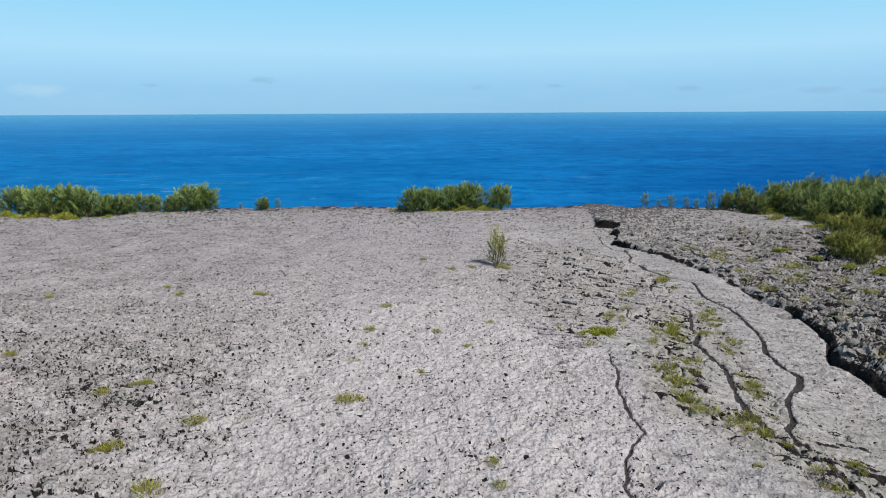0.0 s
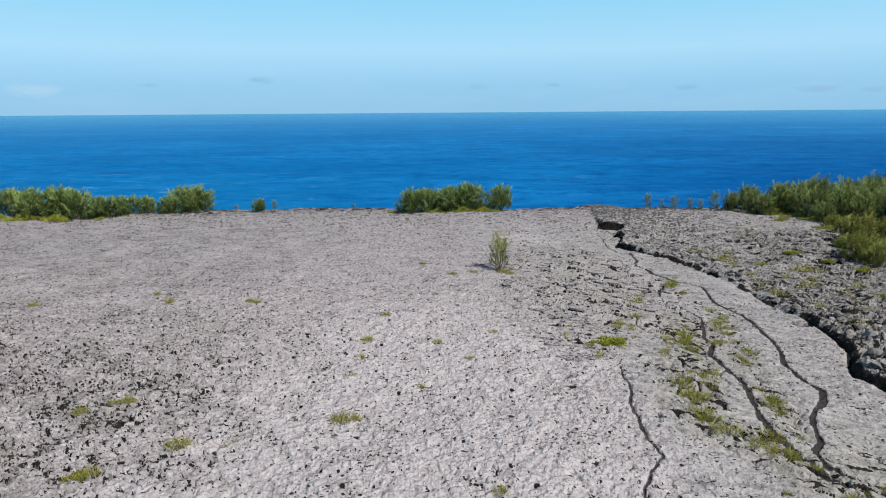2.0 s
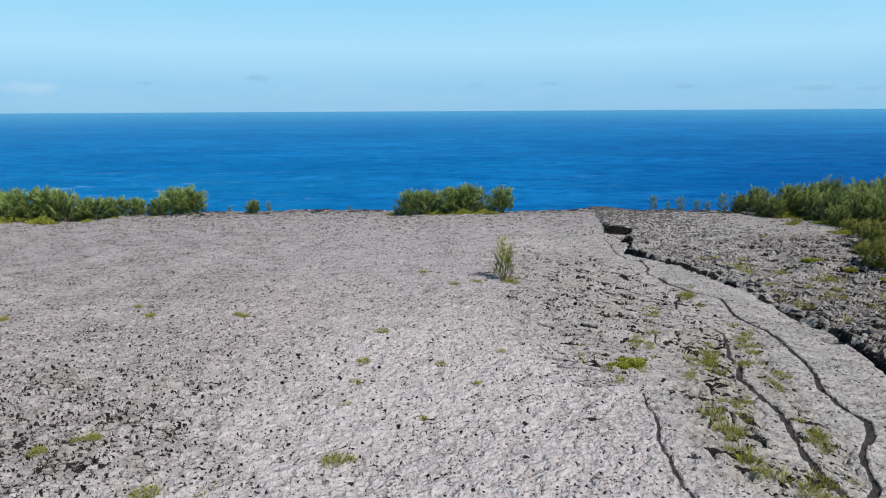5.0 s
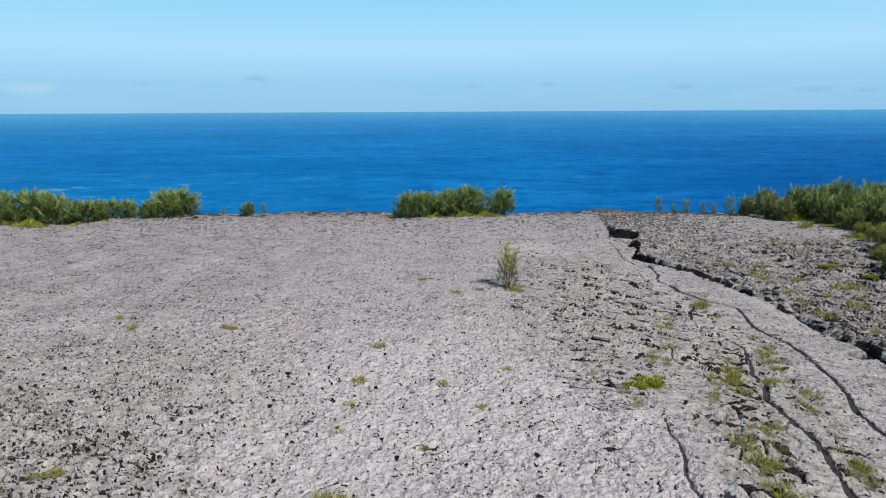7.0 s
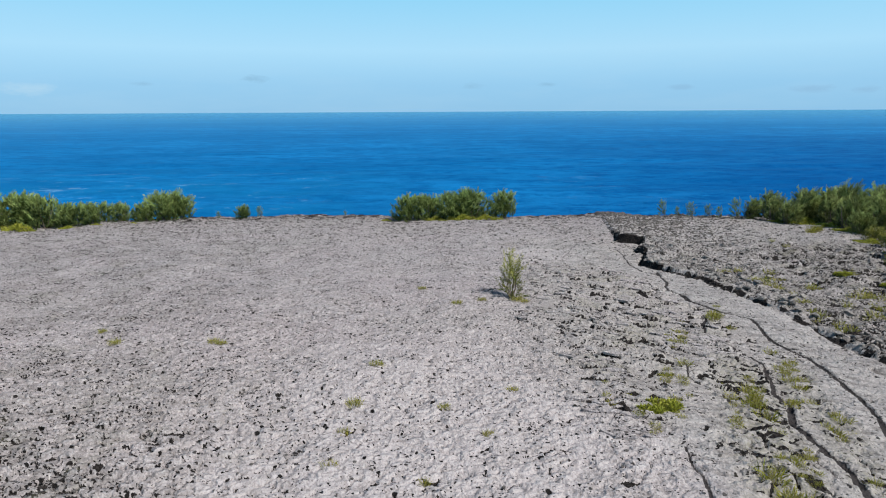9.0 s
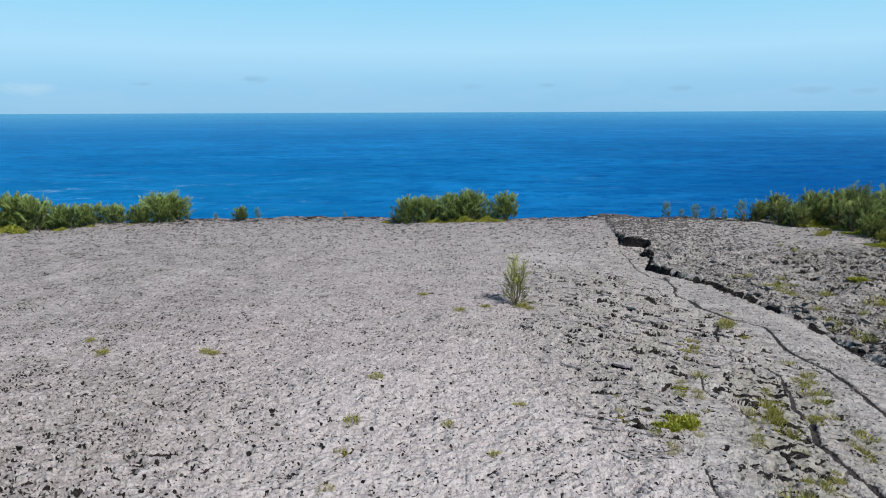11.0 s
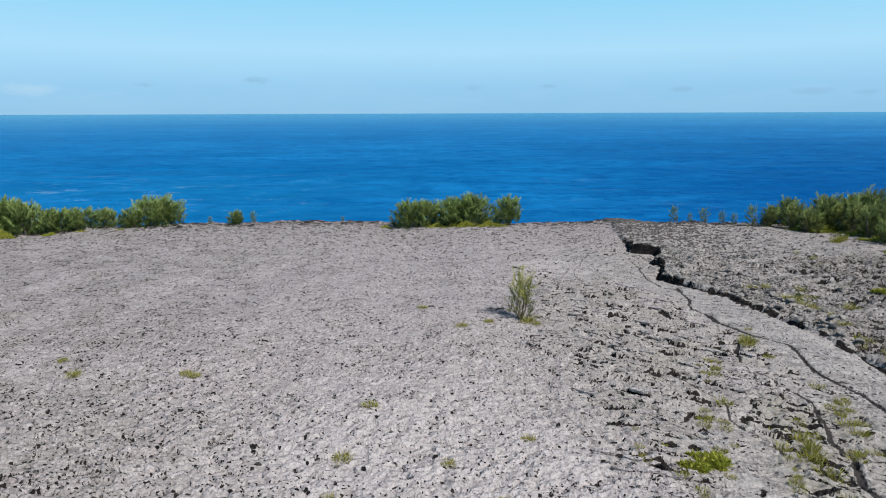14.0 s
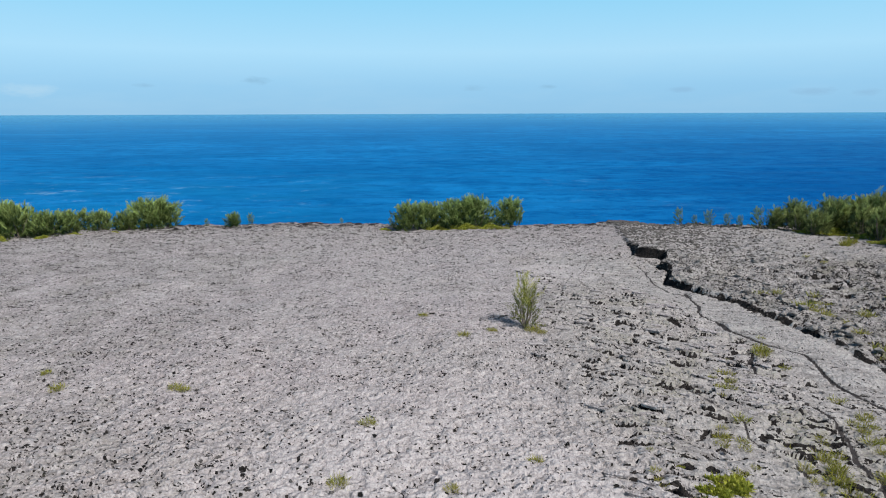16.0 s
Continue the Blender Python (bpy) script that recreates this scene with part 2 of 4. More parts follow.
def leaf_material(name, deep, light, tip, plumed=False):
    m, nt, b = material(name, 0.6, 0.25)
    p = position(nt)
    info = nt.nodes.new("ShaderNodeObjectInfo")
    isl = nt.nodes.new("ShaderNodeNewGeometry").outputs["Random Per Island"]
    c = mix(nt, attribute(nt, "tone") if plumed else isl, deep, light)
    c = mix(nt, grey(nt, noise_at(nt, p, 1.3, 3, 0.6), 0.48, 0.0, 0.68, 0.22 if plumed else 0.45), c, tip)
    c = mix(nt, calc(nt, "MULTIPLY", info.outputs["Random"], 0.12), c, tip)
    link(nt, c, b.inputs["Base Color"])
    tr = nt.nodes.new("ShaderNodeBsdfTranslucent")
    link(nt, c, tr.inputs[0])
    ms = nt.nodes.new("ShaderNodeMixShader")
    ms.inputs[0].default_value = 0.3
    link(nt, b.outputs[0], ms.inputs[1])
    link(nt, tr.outputs[0], ms.inputs[2])
    link(nt, ms.outputs[0], nt.nodes["Material Output"].inputs[0])
    return m


def bark_material():
    m, nt, b = material("grey_bark", 0.9, 0.2)
    p = position(nt)
    c = mix(nt, noise_at(nt, p, 18.0, 4, 0.6, (1, 1, 0.25)), (0.09, 0.07, 0.055), (0.25, 0.215, 0.18))
    link(nt, c, b.inputs["Base Color"])
    bump(nt, b, noise_at(nt, p, 30.0, 3), 0.5, 0.01)
    return m


def stone_material(name, darkest, palest):
    m, nt, b = material(name, 0.95, 0.15)
    p = position(nt)
    info = nt.nodes.new("ShaderNodeObjectInfo")
    c = mix(nt, info.outputs["Random"], darkest, palest)
    c = mix(nt, grey(nt, noise_at(nt, p, 5.0, 5, 0.65), 0.46, 0.0, 0.58, 0.6), c, (0.08, 0.074, 0.07))
    c = mix(nt, grey(nt, noise_at(nt, p, 16.0, 4, 0.7, off=3.0), 0.52, 0.0, 0.66, 0.5), c, (0.36, 0.345, 0.325))
    link(nt, c, b.inputs["Base Color"])
    bump(nt, b, noise_at(nt, p, 9.0, 5, 0.75), 1.0, 0.12)
    return m


LAVA = lava_material()
SEA = sea_material()
STONE = stone_material("block_stone", (0.24, 0.225, 0.215), (0.42, 0.4, 0.375))
CLINKER = stone_material("dark_clinker", (0.07, 0.065, 0.062), (0.15, 0.14, 0.132))
BARK = bark_material()
# first colour of each needle green also carries the crown's inner shade
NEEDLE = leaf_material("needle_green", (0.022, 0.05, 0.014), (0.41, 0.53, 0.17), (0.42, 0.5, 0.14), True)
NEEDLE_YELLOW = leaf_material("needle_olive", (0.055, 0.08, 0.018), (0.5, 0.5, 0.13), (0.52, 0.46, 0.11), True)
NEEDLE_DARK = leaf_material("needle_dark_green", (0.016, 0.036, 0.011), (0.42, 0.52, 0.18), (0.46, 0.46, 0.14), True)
COVER = leaf_material("cover_green", (0.1, 0.12, 0.014), (0.46, 0.49, 0.07), (0.52, 0.5, 0.09))
GRASS = leaf_material("grass_green", (0.09, 0.1, 0.012), (0.44, 0.45, 0.06), (0.5, 0.44, 0.12))
STRAW = leaf_material("dry_grass", (0.2, 0.18, 0.06), (0.44, 0.39, 0.15), (0.4, 0.35, 0.15))


# ---- terrain shape ----
def ss(a, b, x):
    t = np.clip((x - a) / (b - a), 0, 1)
    return t * t * (3 - 2 * t)


def lattice(ix, iy, seed):
    h = (ix.astype(np.int64) * 374761393 + iy.astype(np.int64) * 668265263 + seed * 1442695041) & 0xFFFFFFFF
    h = ((h ^ (h >> 13)) * 1274126177) & 0xFFFFFFFF
    h = ((h ^ (h >> 16)) * 2246822519) & 0xFFFFFFFF
    return (h ^ (h >> 15)) & 0xFFFFFFFF


def gnoise(x, y, seed):
    """Gradient noise, about -1 to 1."""
    x0, y0 = np.floor(x), np.floor(y)
    fx, fy = x - x0, y - y0
    u, v = fx * fx * fx * (fx * (fx * 6 - 15) + 10), fy * fy * fy * (fy * (fy * 6 - 15) + 10)
    tot = 0
    for dx in (0, 1):
        for dy in (0, 1):
            a = lattice(x0 + dx, y0 + dy, seed) * (2 * np.pi / 2 ** 32)
            g = np.cos(a) * (fx - dx) + np.sin(a) * (fy - dy)
            tot = tot + g * (u if dx else 1 - u) * (v if dy else 1 - v)
    return tot * 1.5


def fbm(x, y, seed, octaves=3, gain=0.5):
    tot, amp = 0, 1.0
    for o in range(octaves):
        c, n, k = math.cos(0.6 + 1.1 * o), math.sin(0.6 + 1.1 * o), 2.03 ** o
        tot = tot + amp * gnoise((x * c - y * n) * k + 17.3 * o, (x * n + y * c) * k - 9.1 * o, seed + o)
        amp *= gain
    return tot


def cells(x, y, seed):
    """Distance to the nearest and second nearest random point, and the nearest one's random number."""
    x0, y0 = np.floor(x), np.floor(y)
    f1, f2, rnd = np.full(x.shape, 9.0), np.full(x.shape, 9.0), np.zeros(x.shape)
    for dx in (-1, 0, 1):
        for dy in (-1, 0, 1):
            h = lattice(x0 + dx, y0 + dy, seed)
            px = x0 + dx + (h & 0xFFFF) / 65536.0
            py = y0 + dy + ((h >> 16) & 0xFFFF) / 65536.0
            d = np.hypot(x - px, y - py)
            near = d < f1
            f2 = np.where(near, f1, np.minimum(f2, d))
            rnd = np.where(near, lattice(x0 + dx, y0 + dy, seed + 77) / 2.0 ** 32, rnd)
            f1 = np.where(near, d, f1)
    return f1, f2, rnd


# foot of the rubble flow that lies on the smooth slab: y and x along it
LEDGE_Y = (10, 17.8, 19.1, 20.0, 20.8, 22.5, 24.4, 26.2, 27.5, 28.6, 30.9, 32.6, 34.4, 35.8, 37.0, 37.9, 38.95, 39.8, 40.8, 42.6, 44.2, 45.2, 46.9, 48.2, 51.4, 56, 62, 70)
LEDGE_X = (16, 13.1, 13.05, 12.98, 13.2, 14.2, 14.6, 14.75, 14.5, 14.25, 14.1, 13.6, 13.45, 13.0, 12.85, 12.5, 11.85, 11.4, 10.97, 11.7, 11.6, 12.3, 12.9, 11.55, 12.35, 12.9, 14.0, 14.5)
# long open cracks in the slab: points (x, y), half width, depth
CRACKS = (
    (((11.17, 38.95), (11.1, 37.9), (11.1, 37.0), (10.62, 35.9), (10.62, 35.2), (10.8, 34.4), (10.85, 33.4), (11.35, 32.2), (11.9, 31.4), (12.33, 30.7), (12.2, 29.65), (11.96, 28.6), (12.1, 27.85), (12.35, 26.6), (12.15, 25.5), (12.08, 24.6), (12.0, 23.6), (11.66, 22.35), (11.2, 21)), 0.12, 0.2),
    (((11.2, 21), (11.15, 19.9), (11.2, 18.9), (10.9, 18.3), (10.15, 17.5), (9.7, 16.7), (9.35, 15.8), (8.92, 15.3), (8.74, 14.68), (9.05, 14.0), (9.45, 13.5), (9.87, 13.0), (11, 12)), 0.14, 0.25),
    (((10.55, 30.9), (10.0, 29.95), (9.7, 28.95), (9.78, 28.3), (10.05, 27.7), (10.3, 26.8), (10.45, 26.2), (10.1, 25.0), (9.7, 23.8), (9.55, 23.0), (9.34, 22.4)), 0.11, 0.12),
    (((9.34, 22.4), (8.95, 21.4), (8.92, 20.4), (9.0, 19.6), (8.9, 18.6), (8.36, 16.95), (8.22, 15.95), (8.45, 14.63), (8.65, 13.95), (8.9, 13.45), (8.95, 12.4)), 0.13, 0.22),
    (((8.85, 20.1), (8.52, 19.55), (8.48, 18.95), (8.55, 18.3)), 0.07, 0.1),
    (((5.5, 19.83), (5.4, 19.2), (5.42, 18.6), (5.2, 17.7), (5.0, 17.1), (4.9, 16.3), (4.93, 15.3), (4.96, 14.5), (4.5, 13.7), (4.15, 13.1), (3.88, 12.2), (3.9, 11.7)), 0.075, 0.16),
    (((4.95, 14.45), (5.05, 14), (5.45, 13.68), (5.53, 13.05), (5.38, 12.4), (5.5, 11.5)), 0.05, 0.1),
    (((6.25, 15.75), (5.92, 15.1), (5.8, 14.5), (5.88, 14.2)), 0.035, 0.07),
    (((5.15, 17.4), (5.4, 16.9), (5.61, 16.5)), 0.03, 0.06),
    (((6.95, 27.2), (7.2, 26.7), (7.4, 26.2), (7.62, 25.5), (7.48, 25.0), (7.37, 24.5), (7.55, 23.75), (7.87, 23.33), (7.78, 22.7)), 0.075, 0.1),
    (((7.78, 22.7), (7.9, 22.5), (7.95, 21.1)), 0.05, 0.06),
    (((6.48, 21.4), (6.57, 21.0), (6.76, 20.35), (6.78, 20.1)), 0.05, 0.07),
    (((7.25, 20.15), (6.83, 19.45), (6.49, 18.8)), 0.06, 0.07),
    (((4.06, 20.48), (4.28, 20.07)), 0.04, 0.06),
    (((5.26, 24.5), (5.05, 24.0), (4.85, 23.4)), 0.04, 0.08),
    (((10.4, 50.1), (8.85, 47.3), (7.95, 45.4), (7.5, 43.7), (6.9, 42.4), (6.56, 41.0), (6.81, 40.1), (6.68, 38.95)), 0.065, 0.06),
    (((10.6, 44.3), (10.55, 42.7), (10.3, 40.75), (10.5, 39.4), (11.1, 38.4)), 0.09, 0.08),
)
# single hollows: x, y, radius, depth
HOLLOWS = ((12.9, 45.3, 0.5, 0.5), (13.2, 44.2, 0.5, 0.6), (14.1, 25.5, 0.4, 0.5), (17.55, 45.4, 0.45, 0.5), (16.3, 43.0, 0.5, 0.5), (17.2, 42.4, 0.35, 0.4), (18.0, 41.5, 0.4, 0.4), (19.25, 41.4, 0.4, 0.4), (18.3, 39.2, 0.4, 0.4),
           (18.2, 37.8, 0.3, 0.35), (17.8, 35.8, 0.3, 0.35), (22.0, 37.5, 0.5, 0.5), (21.8, 35.4, 0.6, 0.6), (7.82, 34.8, 0.3, 0.3), (4.46, 12.4, 0.2, 0.35), (5.38, 16.25, 0.17, 0.3),
           (-2.0, 15.66, 0.1, 0.25), (-5.06, 14.2, 0.16, 0.25), (-6.6, 30.2, 0.17, 0.1), (-6.2, 29.7, 0.12, 0.08), (-6.9, 29.8, 0.1, 0.06), (-8.1, 32.5, 0.18, 0.12), (-0.93, 34.4, 0.2, 0.12), (5.1, 22.8, 0.2, 0.08), (5.7, 22.8, 0.15, 0.1), (4.85, 23.0, 0.1, 0.08), (5.3, 23.25, 0.13, 0.1), (5.75, 23.3, 0.1, 0.08), (5.05, 23.5, 0.09, 0.07))


def cliff_edge(x):
    return np.interp(x, (-420, -80, -42, -35, -27, -18, -10, 0, 8, 15, 22, 28, 36, 80, 420), (40, 50, 61.5, 63.5, 66, 68, 68.5, 67, 67, 66.5, 66, 65, 64, 58, 40))


def line_distance(x, y, pts):
    best = np.full(x.shape, 9.0)
    for (ax, ay), (bx, by) in zip(pts[:-1], pts[1:]):
        ux, uy = bx - ax, by - ay
        t = np.clip(((x - ax) * ux + (y - ay) * uy) / (ux * ux + uy * uy), 0, 1)
        best = np.minimum(best, np.hypot(x - ax - t * ux, y - ay - t * uy))
    return best


def over(mask, shape, *values):
    """Works out a shape only where the mask holds, and gives nought elsewhere."""
    out = np.zeros(mask.shape)
    if mask.any():
        out[mask] = shape(*(v[mask] for v in values))
    return out


def terrain(x, y):
    """Height of the lava field, and how far each point is clinker with painted gap shade, smooth slab, rubble, mossy,
    pale, lichen-grey and cracked.
    """
    x, y = np.asarray(x, float), np.asarray(y, float)
    bx, by = x + 0.22 * gnoise(x / 1.3, y / 1.3, 5), y + 0.22 * gnoise(x / 1.3 + 40, y / 1.3, 7)
    wx, wy = bx + 0.07 * gnoise(x / 0.35, y / 0.35, 6), by + 0.07 * gnoise(x / 0.35, y / 0.35 + 40, 8)
    z = 0.6 - 0.0006 * np.minimum(np.maximum(y, -20), 90) ** 2 - 0.62 * ss(4, 12, x) * (1 - ss(24, 44, y))
    sd = ((0.5 * wx + 0.5 * x) - np.interp(y + 0.4 * (wy - y) * ss(46.5, 45, y), LEDGE_Y, LEDGE_X)) * 0.9
    right = ss(-0.1, 0.5, sd)
    slab = ss(4.2, 6.0, wx + 0.5 * gnoise(x / 2, y / 2, 9)) * (1 - right) * (1 - ss(21, 27, wy - 0.9 * np.maximum(wx - 7, 0)))
    slab = np.maximum(slab, ss(-3.2, -2.0, sd) * (1 - ss(-0.25, 0.0, sd)) * (1 - ss(40, 46, y)))
    slab = np.maximum(slab, 0.8 * ss(1.7, 0.9, np.hypot((x - 7.6) / 2.2, (y - 44) / 3.6)))
    plates = ss(2.6, 5.2, wx) * (1 - right) * (1 - slab) * ss(19, 22, y) * (1 - ss(44, 52, y))
    rubble = right * np.maximum((1 - 0.4 * ss(28, 36, y)) * (1 - 0.45 * ss(42, 48, y)), 0.95 * ss(15.5, 19, wx - 0.12 * (y - 34)) * (1 - ss(43, 48, y)))
    rest = np.clip(1 - slab - plates - right, 0, 1)
    rubble = np.maximum(rubble, rest * 0.45 * ss(-1, -12, wx + 0.15 * (wy - 20)) * ss(-0.5, 0.3, fbm(x / 2.6, y / 2.6, 76, 2)))
    coarse = rest * ss(-3.2, -8.5, x - 0.12 * (y - 12)) * (1 - ss(18, 27, y))
    rubble = np.maximum(rubble, 0.65 * coarse * ss(-0.6, 0.2, fbm(x / 1.1, y / 1.1, 78, 2)))
    seen = (np.abs(x) < 0.76 * np.maximum(y, 8) + 6) & (y > 8) & (y < 75)

    z = z + 0.16 * fbm(x / 7, y / 7, 20, 2) + 0.07 * fbm(x / 2.4, y / 2.4, 23, 2)
    f = over(seen, lambda u, v: fbm(u / 0.42, v / 0.42, 30, 3, 0.6), x, y)
    rough = (0.02 * slab + 0.035 * plates + 0.035 * rest + 0.012 * coarse + 0.04 * right) * (1 - 0.6 * ss(22, 36, y))
    clinker_shade, crack = np.zeros(x.shape), np.zeros(x.shape)
    rough = rough * ss(8.5, 10.3, y)
    z = z + rough * f - rough * 0.9 * np.abs(over(seen, lambda u, v: fbm(u / 0.28, v / 0.28, 35, 2), x, y))
    # knobbly crust: rounded lumps a hand wide, stretched sideways to suit the camera's view; the ground behind the
    # start is plainer
    fine = ss(9.0, 10.3, y)
    c1, c2, crnd = cells((0.96 * x + 0.28 * y + 0.06 * f) / 0.38, (0.96 * y - 0.28 * x + 0.07 * f) / 0.17, 38)
    knob = (0.045 * rest + 0.04 * coarse + 0.012 * slab + 0.02 * plates + 0.05 * right) * ss(42, 24, y) * fine
    z = z + knob * (1.1 * crnd * ss(0.02, 0.2, c2 - c1) - 0.6 * c1 ** 2)
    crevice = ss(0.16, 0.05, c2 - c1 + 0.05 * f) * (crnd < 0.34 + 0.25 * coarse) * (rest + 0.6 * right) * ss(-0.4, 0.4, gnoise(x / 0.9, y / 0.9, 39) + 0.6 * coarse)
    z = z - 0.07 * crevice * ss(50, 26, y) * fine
    # shade of the crevices goes into the colour as black clinker
    clinker_shade = np.maximum(clinker_shade, 0.9 * ss(0.3, 0.7, crevice))
    # openings in the crust, the clinker inside painted black with their shade
    patch = fbm(x / 1.3, y / 1.3, 49, 2)
    for size, seed, share, depth in ((0.3, 40, 0.13, 0.12), (0.18, 43, 0.22, 0.08)):
        f1, f2, rnd = cells((x + 0.06 * f) / (size * 1.45), (y + 0.3 * size * gnoise(x / size * 1.5, y / size * 1.5, seed + 1)) / size, seed)
        amount = share * (rest * 0.5 + coarse * 0.8 + right * 0.6 + plates * 0.4 + slab * 0.16) * (1 + 1.1 * patch)
        gap = np.clip((amount - rnd) / 0.12, 0, 1) * ss(0.23 + 0.1 * f, 0.08, f1)
        z = z - fine * depth * gap * np.clip(16 / np.maximum(y, 1), 0.35, 1)
        clinker_shade = np.maximum(clinker_shade, ss(0.2, 0.6, gap))
    f1, f2, rnd = cells((x + 0.1 * f) / 0.5, y / 0.33 + 0.3 * gnoise(x / 0.2, y / 0.2, 47), 48)
    z = z + 0.04 * (rest + coarse) * rnd * fine
    # flow folds and lifted lips, running down towards the hollow
    flow = (plates + 0.6 * slab) > 0.02
    along, across = 0.95 * bx - 0.31 * by, 0.31 * bx + 0.95 * by
    for seed, period, tall, reach, drop in ((50, 0.75, 0.18, 1.5, 0.1), (53, 0.36, 0.08, 0.8, 0.05)):
        rise = over(flow, lambda u, v: (v / period + 1.25 * fbm(u / (reach * 1.5), v / (reach * 0.6), seed, 3, 0.55)) % 1.0, along, across)
        torn = over(flow, lambda u, v: ss(-0.15, 0.25, fbm(u / reach, v / (reach * 0.5), seed + 60, 2)), along, across)
        much = plates + (0.15 if tall > 0.1 else 0.35) * slab
        z = z + much * tall * (ss(0.36, 0.46, rise) - 0.75 * rise) * (0.35 + 0.65 * torn)
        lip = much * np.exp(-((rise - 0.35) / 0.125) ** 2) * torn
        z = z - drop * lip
        # shadow under each lifted lip painted as a black line
        clinker_shade = np.maximum(clinker_shade, ss(0.27, 0.5, lip + 0.22 * f * flow))
    # vegetated furrow in the slab
    hollow = (x > 5) & (x < 14) & (y > 10) & (y < 29)
    furrow = over(hollow, lambda u, v: ss(1.5, 0.3, line_distance(u, v, ((9.3, 25.5), (8.4, 22.4), (7.4, 19.4), (6.9, 17.5), (6.8, 16), (7.7, 15), (8.4, 14.2), (9.2, 12.6)))), wx, wy) * (1 - right)
    furrow2 = over(hollow, lambda u, v: ss(1.0, 0.2, line_distance(u, v, ((10.9, 25.3), (10, 22.5), (9.9, 20.8), (9.2, 17.8), (8.9, 16.5)))), wx, wy) * (1 - right)
    fur = np.maximum(furrow, 0.7 * furrow2)
    f1, f2, rnd = cells(along / 0.95, across / 0.4, 60)
    gap = fur * ss(0.2, 0.05, f2 - f1) * (rnd > 0.35)
    z = z - 0.06 * fur - 0.12 * gap + fur * 0.1 * rnd + 0.06 * fur * f
    # shade in the furrow gaps painted black, with dark patches between
    clinker_shade = np.maximum(clinker_shade, ss(0.35, 0.75, gap + 0.2 * f) * (gnoise(x / 0.9, y / 0.9, 61) > -0.1))
    clinker_shade = np.maximum(clinker_shade, 0.9 * np.maximum(fur, 0.8 * ss(7.0, 9.0, wx) * ss(18, 14, wy) * (1 - right)) * ss(0.15, 0.42, over(hollow, lambda u, v: fbm(u / 1.1, v / 0.3, 62, 3), along, across)))
    # broken rubble flow with a low front
    flowing = right > 0.01
    jx, jy = wx + 0.1 * gnoise(x / 0.4, y / 0.4, 63), wy + 0.1 * gnoise(x / 0.4, y / 0.4, 64)
    f1, f2, rnd = cells((0.9 * jx - 0.4 * jy) / 0.85, (0.4 * jx + 0.9 * jy) / 0.5, 65)
    g1, g2, rnd2 = cells(jx / 0.38, jy / 0.27, 68)
    gap, gap2 = ss(0.17, 0.05, f2 - f1 + 0.06 * f), ss(0.2, 0.06, g2 - g1 + 0.08 * f)
    tilt = (rnd - 0.5) * 0.5 * np.sin(jx * 3 + 40 * rnd) + (rnd2 - 0.5) * 0.16
    blocks = 0.16 * rnd + 0.12 * rnd2 + tilt * 0.35 - 0.16 * gap * (rnd2 > 0.3) - 0.1 * gap2
    tame = 1 - 0.45 * ss(24, 30, y)
    z = z + rubble * right * tame * (blocks + 0.26 * over(flowing, lambda u, v: fbm(u / 2.0, v / 1.3, 70, 2), x, y)) + right * 0.08 * gnoise(x / 2.2, y / 2.2, 72)
    high = np.interp(y, (17, 22, 26, 31, 36, 40, 43, 49, 52, 58), (0.22, 0.22, 0.14, 0.11, 0.2, 0.34, 0.5, 0.7, 0.3, 0.1))
    z = z + high * ss(0.0, 0.2, sd) * (1 - 0.55 * ss(0.5, 4.5, sd)) * (0.75 + 0.4 * gnoise(x / 1.1, y / 1.1, 73))
    loose = ss(-0.3, 0.25, over(flowing, lambda u, v: fbm(u / 1.4, v / 0.8, 71, 2), x, y))
    # gaps between blocks get painted shade, plus dark patches
    clinker_shade = np.maximum(clinker_shade, rubble * np.maximum(ss(0.25, 0.7, gap), ss(0.3, 0.7, gap2)) * loose)
    clinker_shade = np.maximum(clinker_shade, 0.9 * rubble * tame * ss(0.2, 0.45, over(flowing, lambda u, v: fbm(u / 0.6, v / 0.35, 74, 3), x, y)))
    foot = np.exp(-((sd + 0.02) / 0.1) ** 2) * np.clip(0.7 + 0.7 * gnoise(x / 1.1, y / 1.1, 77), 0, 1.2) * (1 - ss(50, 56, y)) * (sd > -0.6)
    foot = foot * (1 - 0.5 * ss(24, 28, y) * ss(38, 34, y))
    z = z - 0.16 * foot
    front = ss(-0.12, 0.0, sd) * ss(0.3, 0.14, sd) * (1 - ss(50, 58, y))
    # shaded front face and foot of the ledge painted black
    clinker_shade = np.maximum(clinker_shade, front * np.maximum(ss(-0.2, 0.2, gnoise(x / 0.7, y / 0.7, 75)), np.maximum(ss(38, 42, y), ss(26, 23, y))))
    clinker_shade = np.maximum(clinker_shade, ss(0.3, 0.6, foot))
    # overhang's shade painted as a black patch, seen as a hole
    clinker_shade = np.maximum(clinker_shade, ss(1.15, 0.8, np.hypot((wx - 12.25) / 0.68, (wy - 47.7) / 0.7)))
    for i, (pts, half, deep) in enumerate(CRACKS):
        lo, hi = min(p[1] for p in pts) - 1, max(p[1] for p in pts) + 1
        near = (y > lo) & (y < hi) & (x > min(p[0] for p in pts) - 1) & (x < max(p[0] for p in pts) + 1)
        if near.any():
            mx, my = x[near] + 0.45 * (wx[near] - x[near]), y[near] + 0.45 * (wy[near] - y[near])
            wide = 0.56 * half * (1 + 0.5 * gnoise(mx / 0.8, my / 0.8, 80 + i))
            cut = ss(1.4, 0.75, line_distance(mx, my, pts) / wide)
            z[near] -= 0.24 * deep * cut
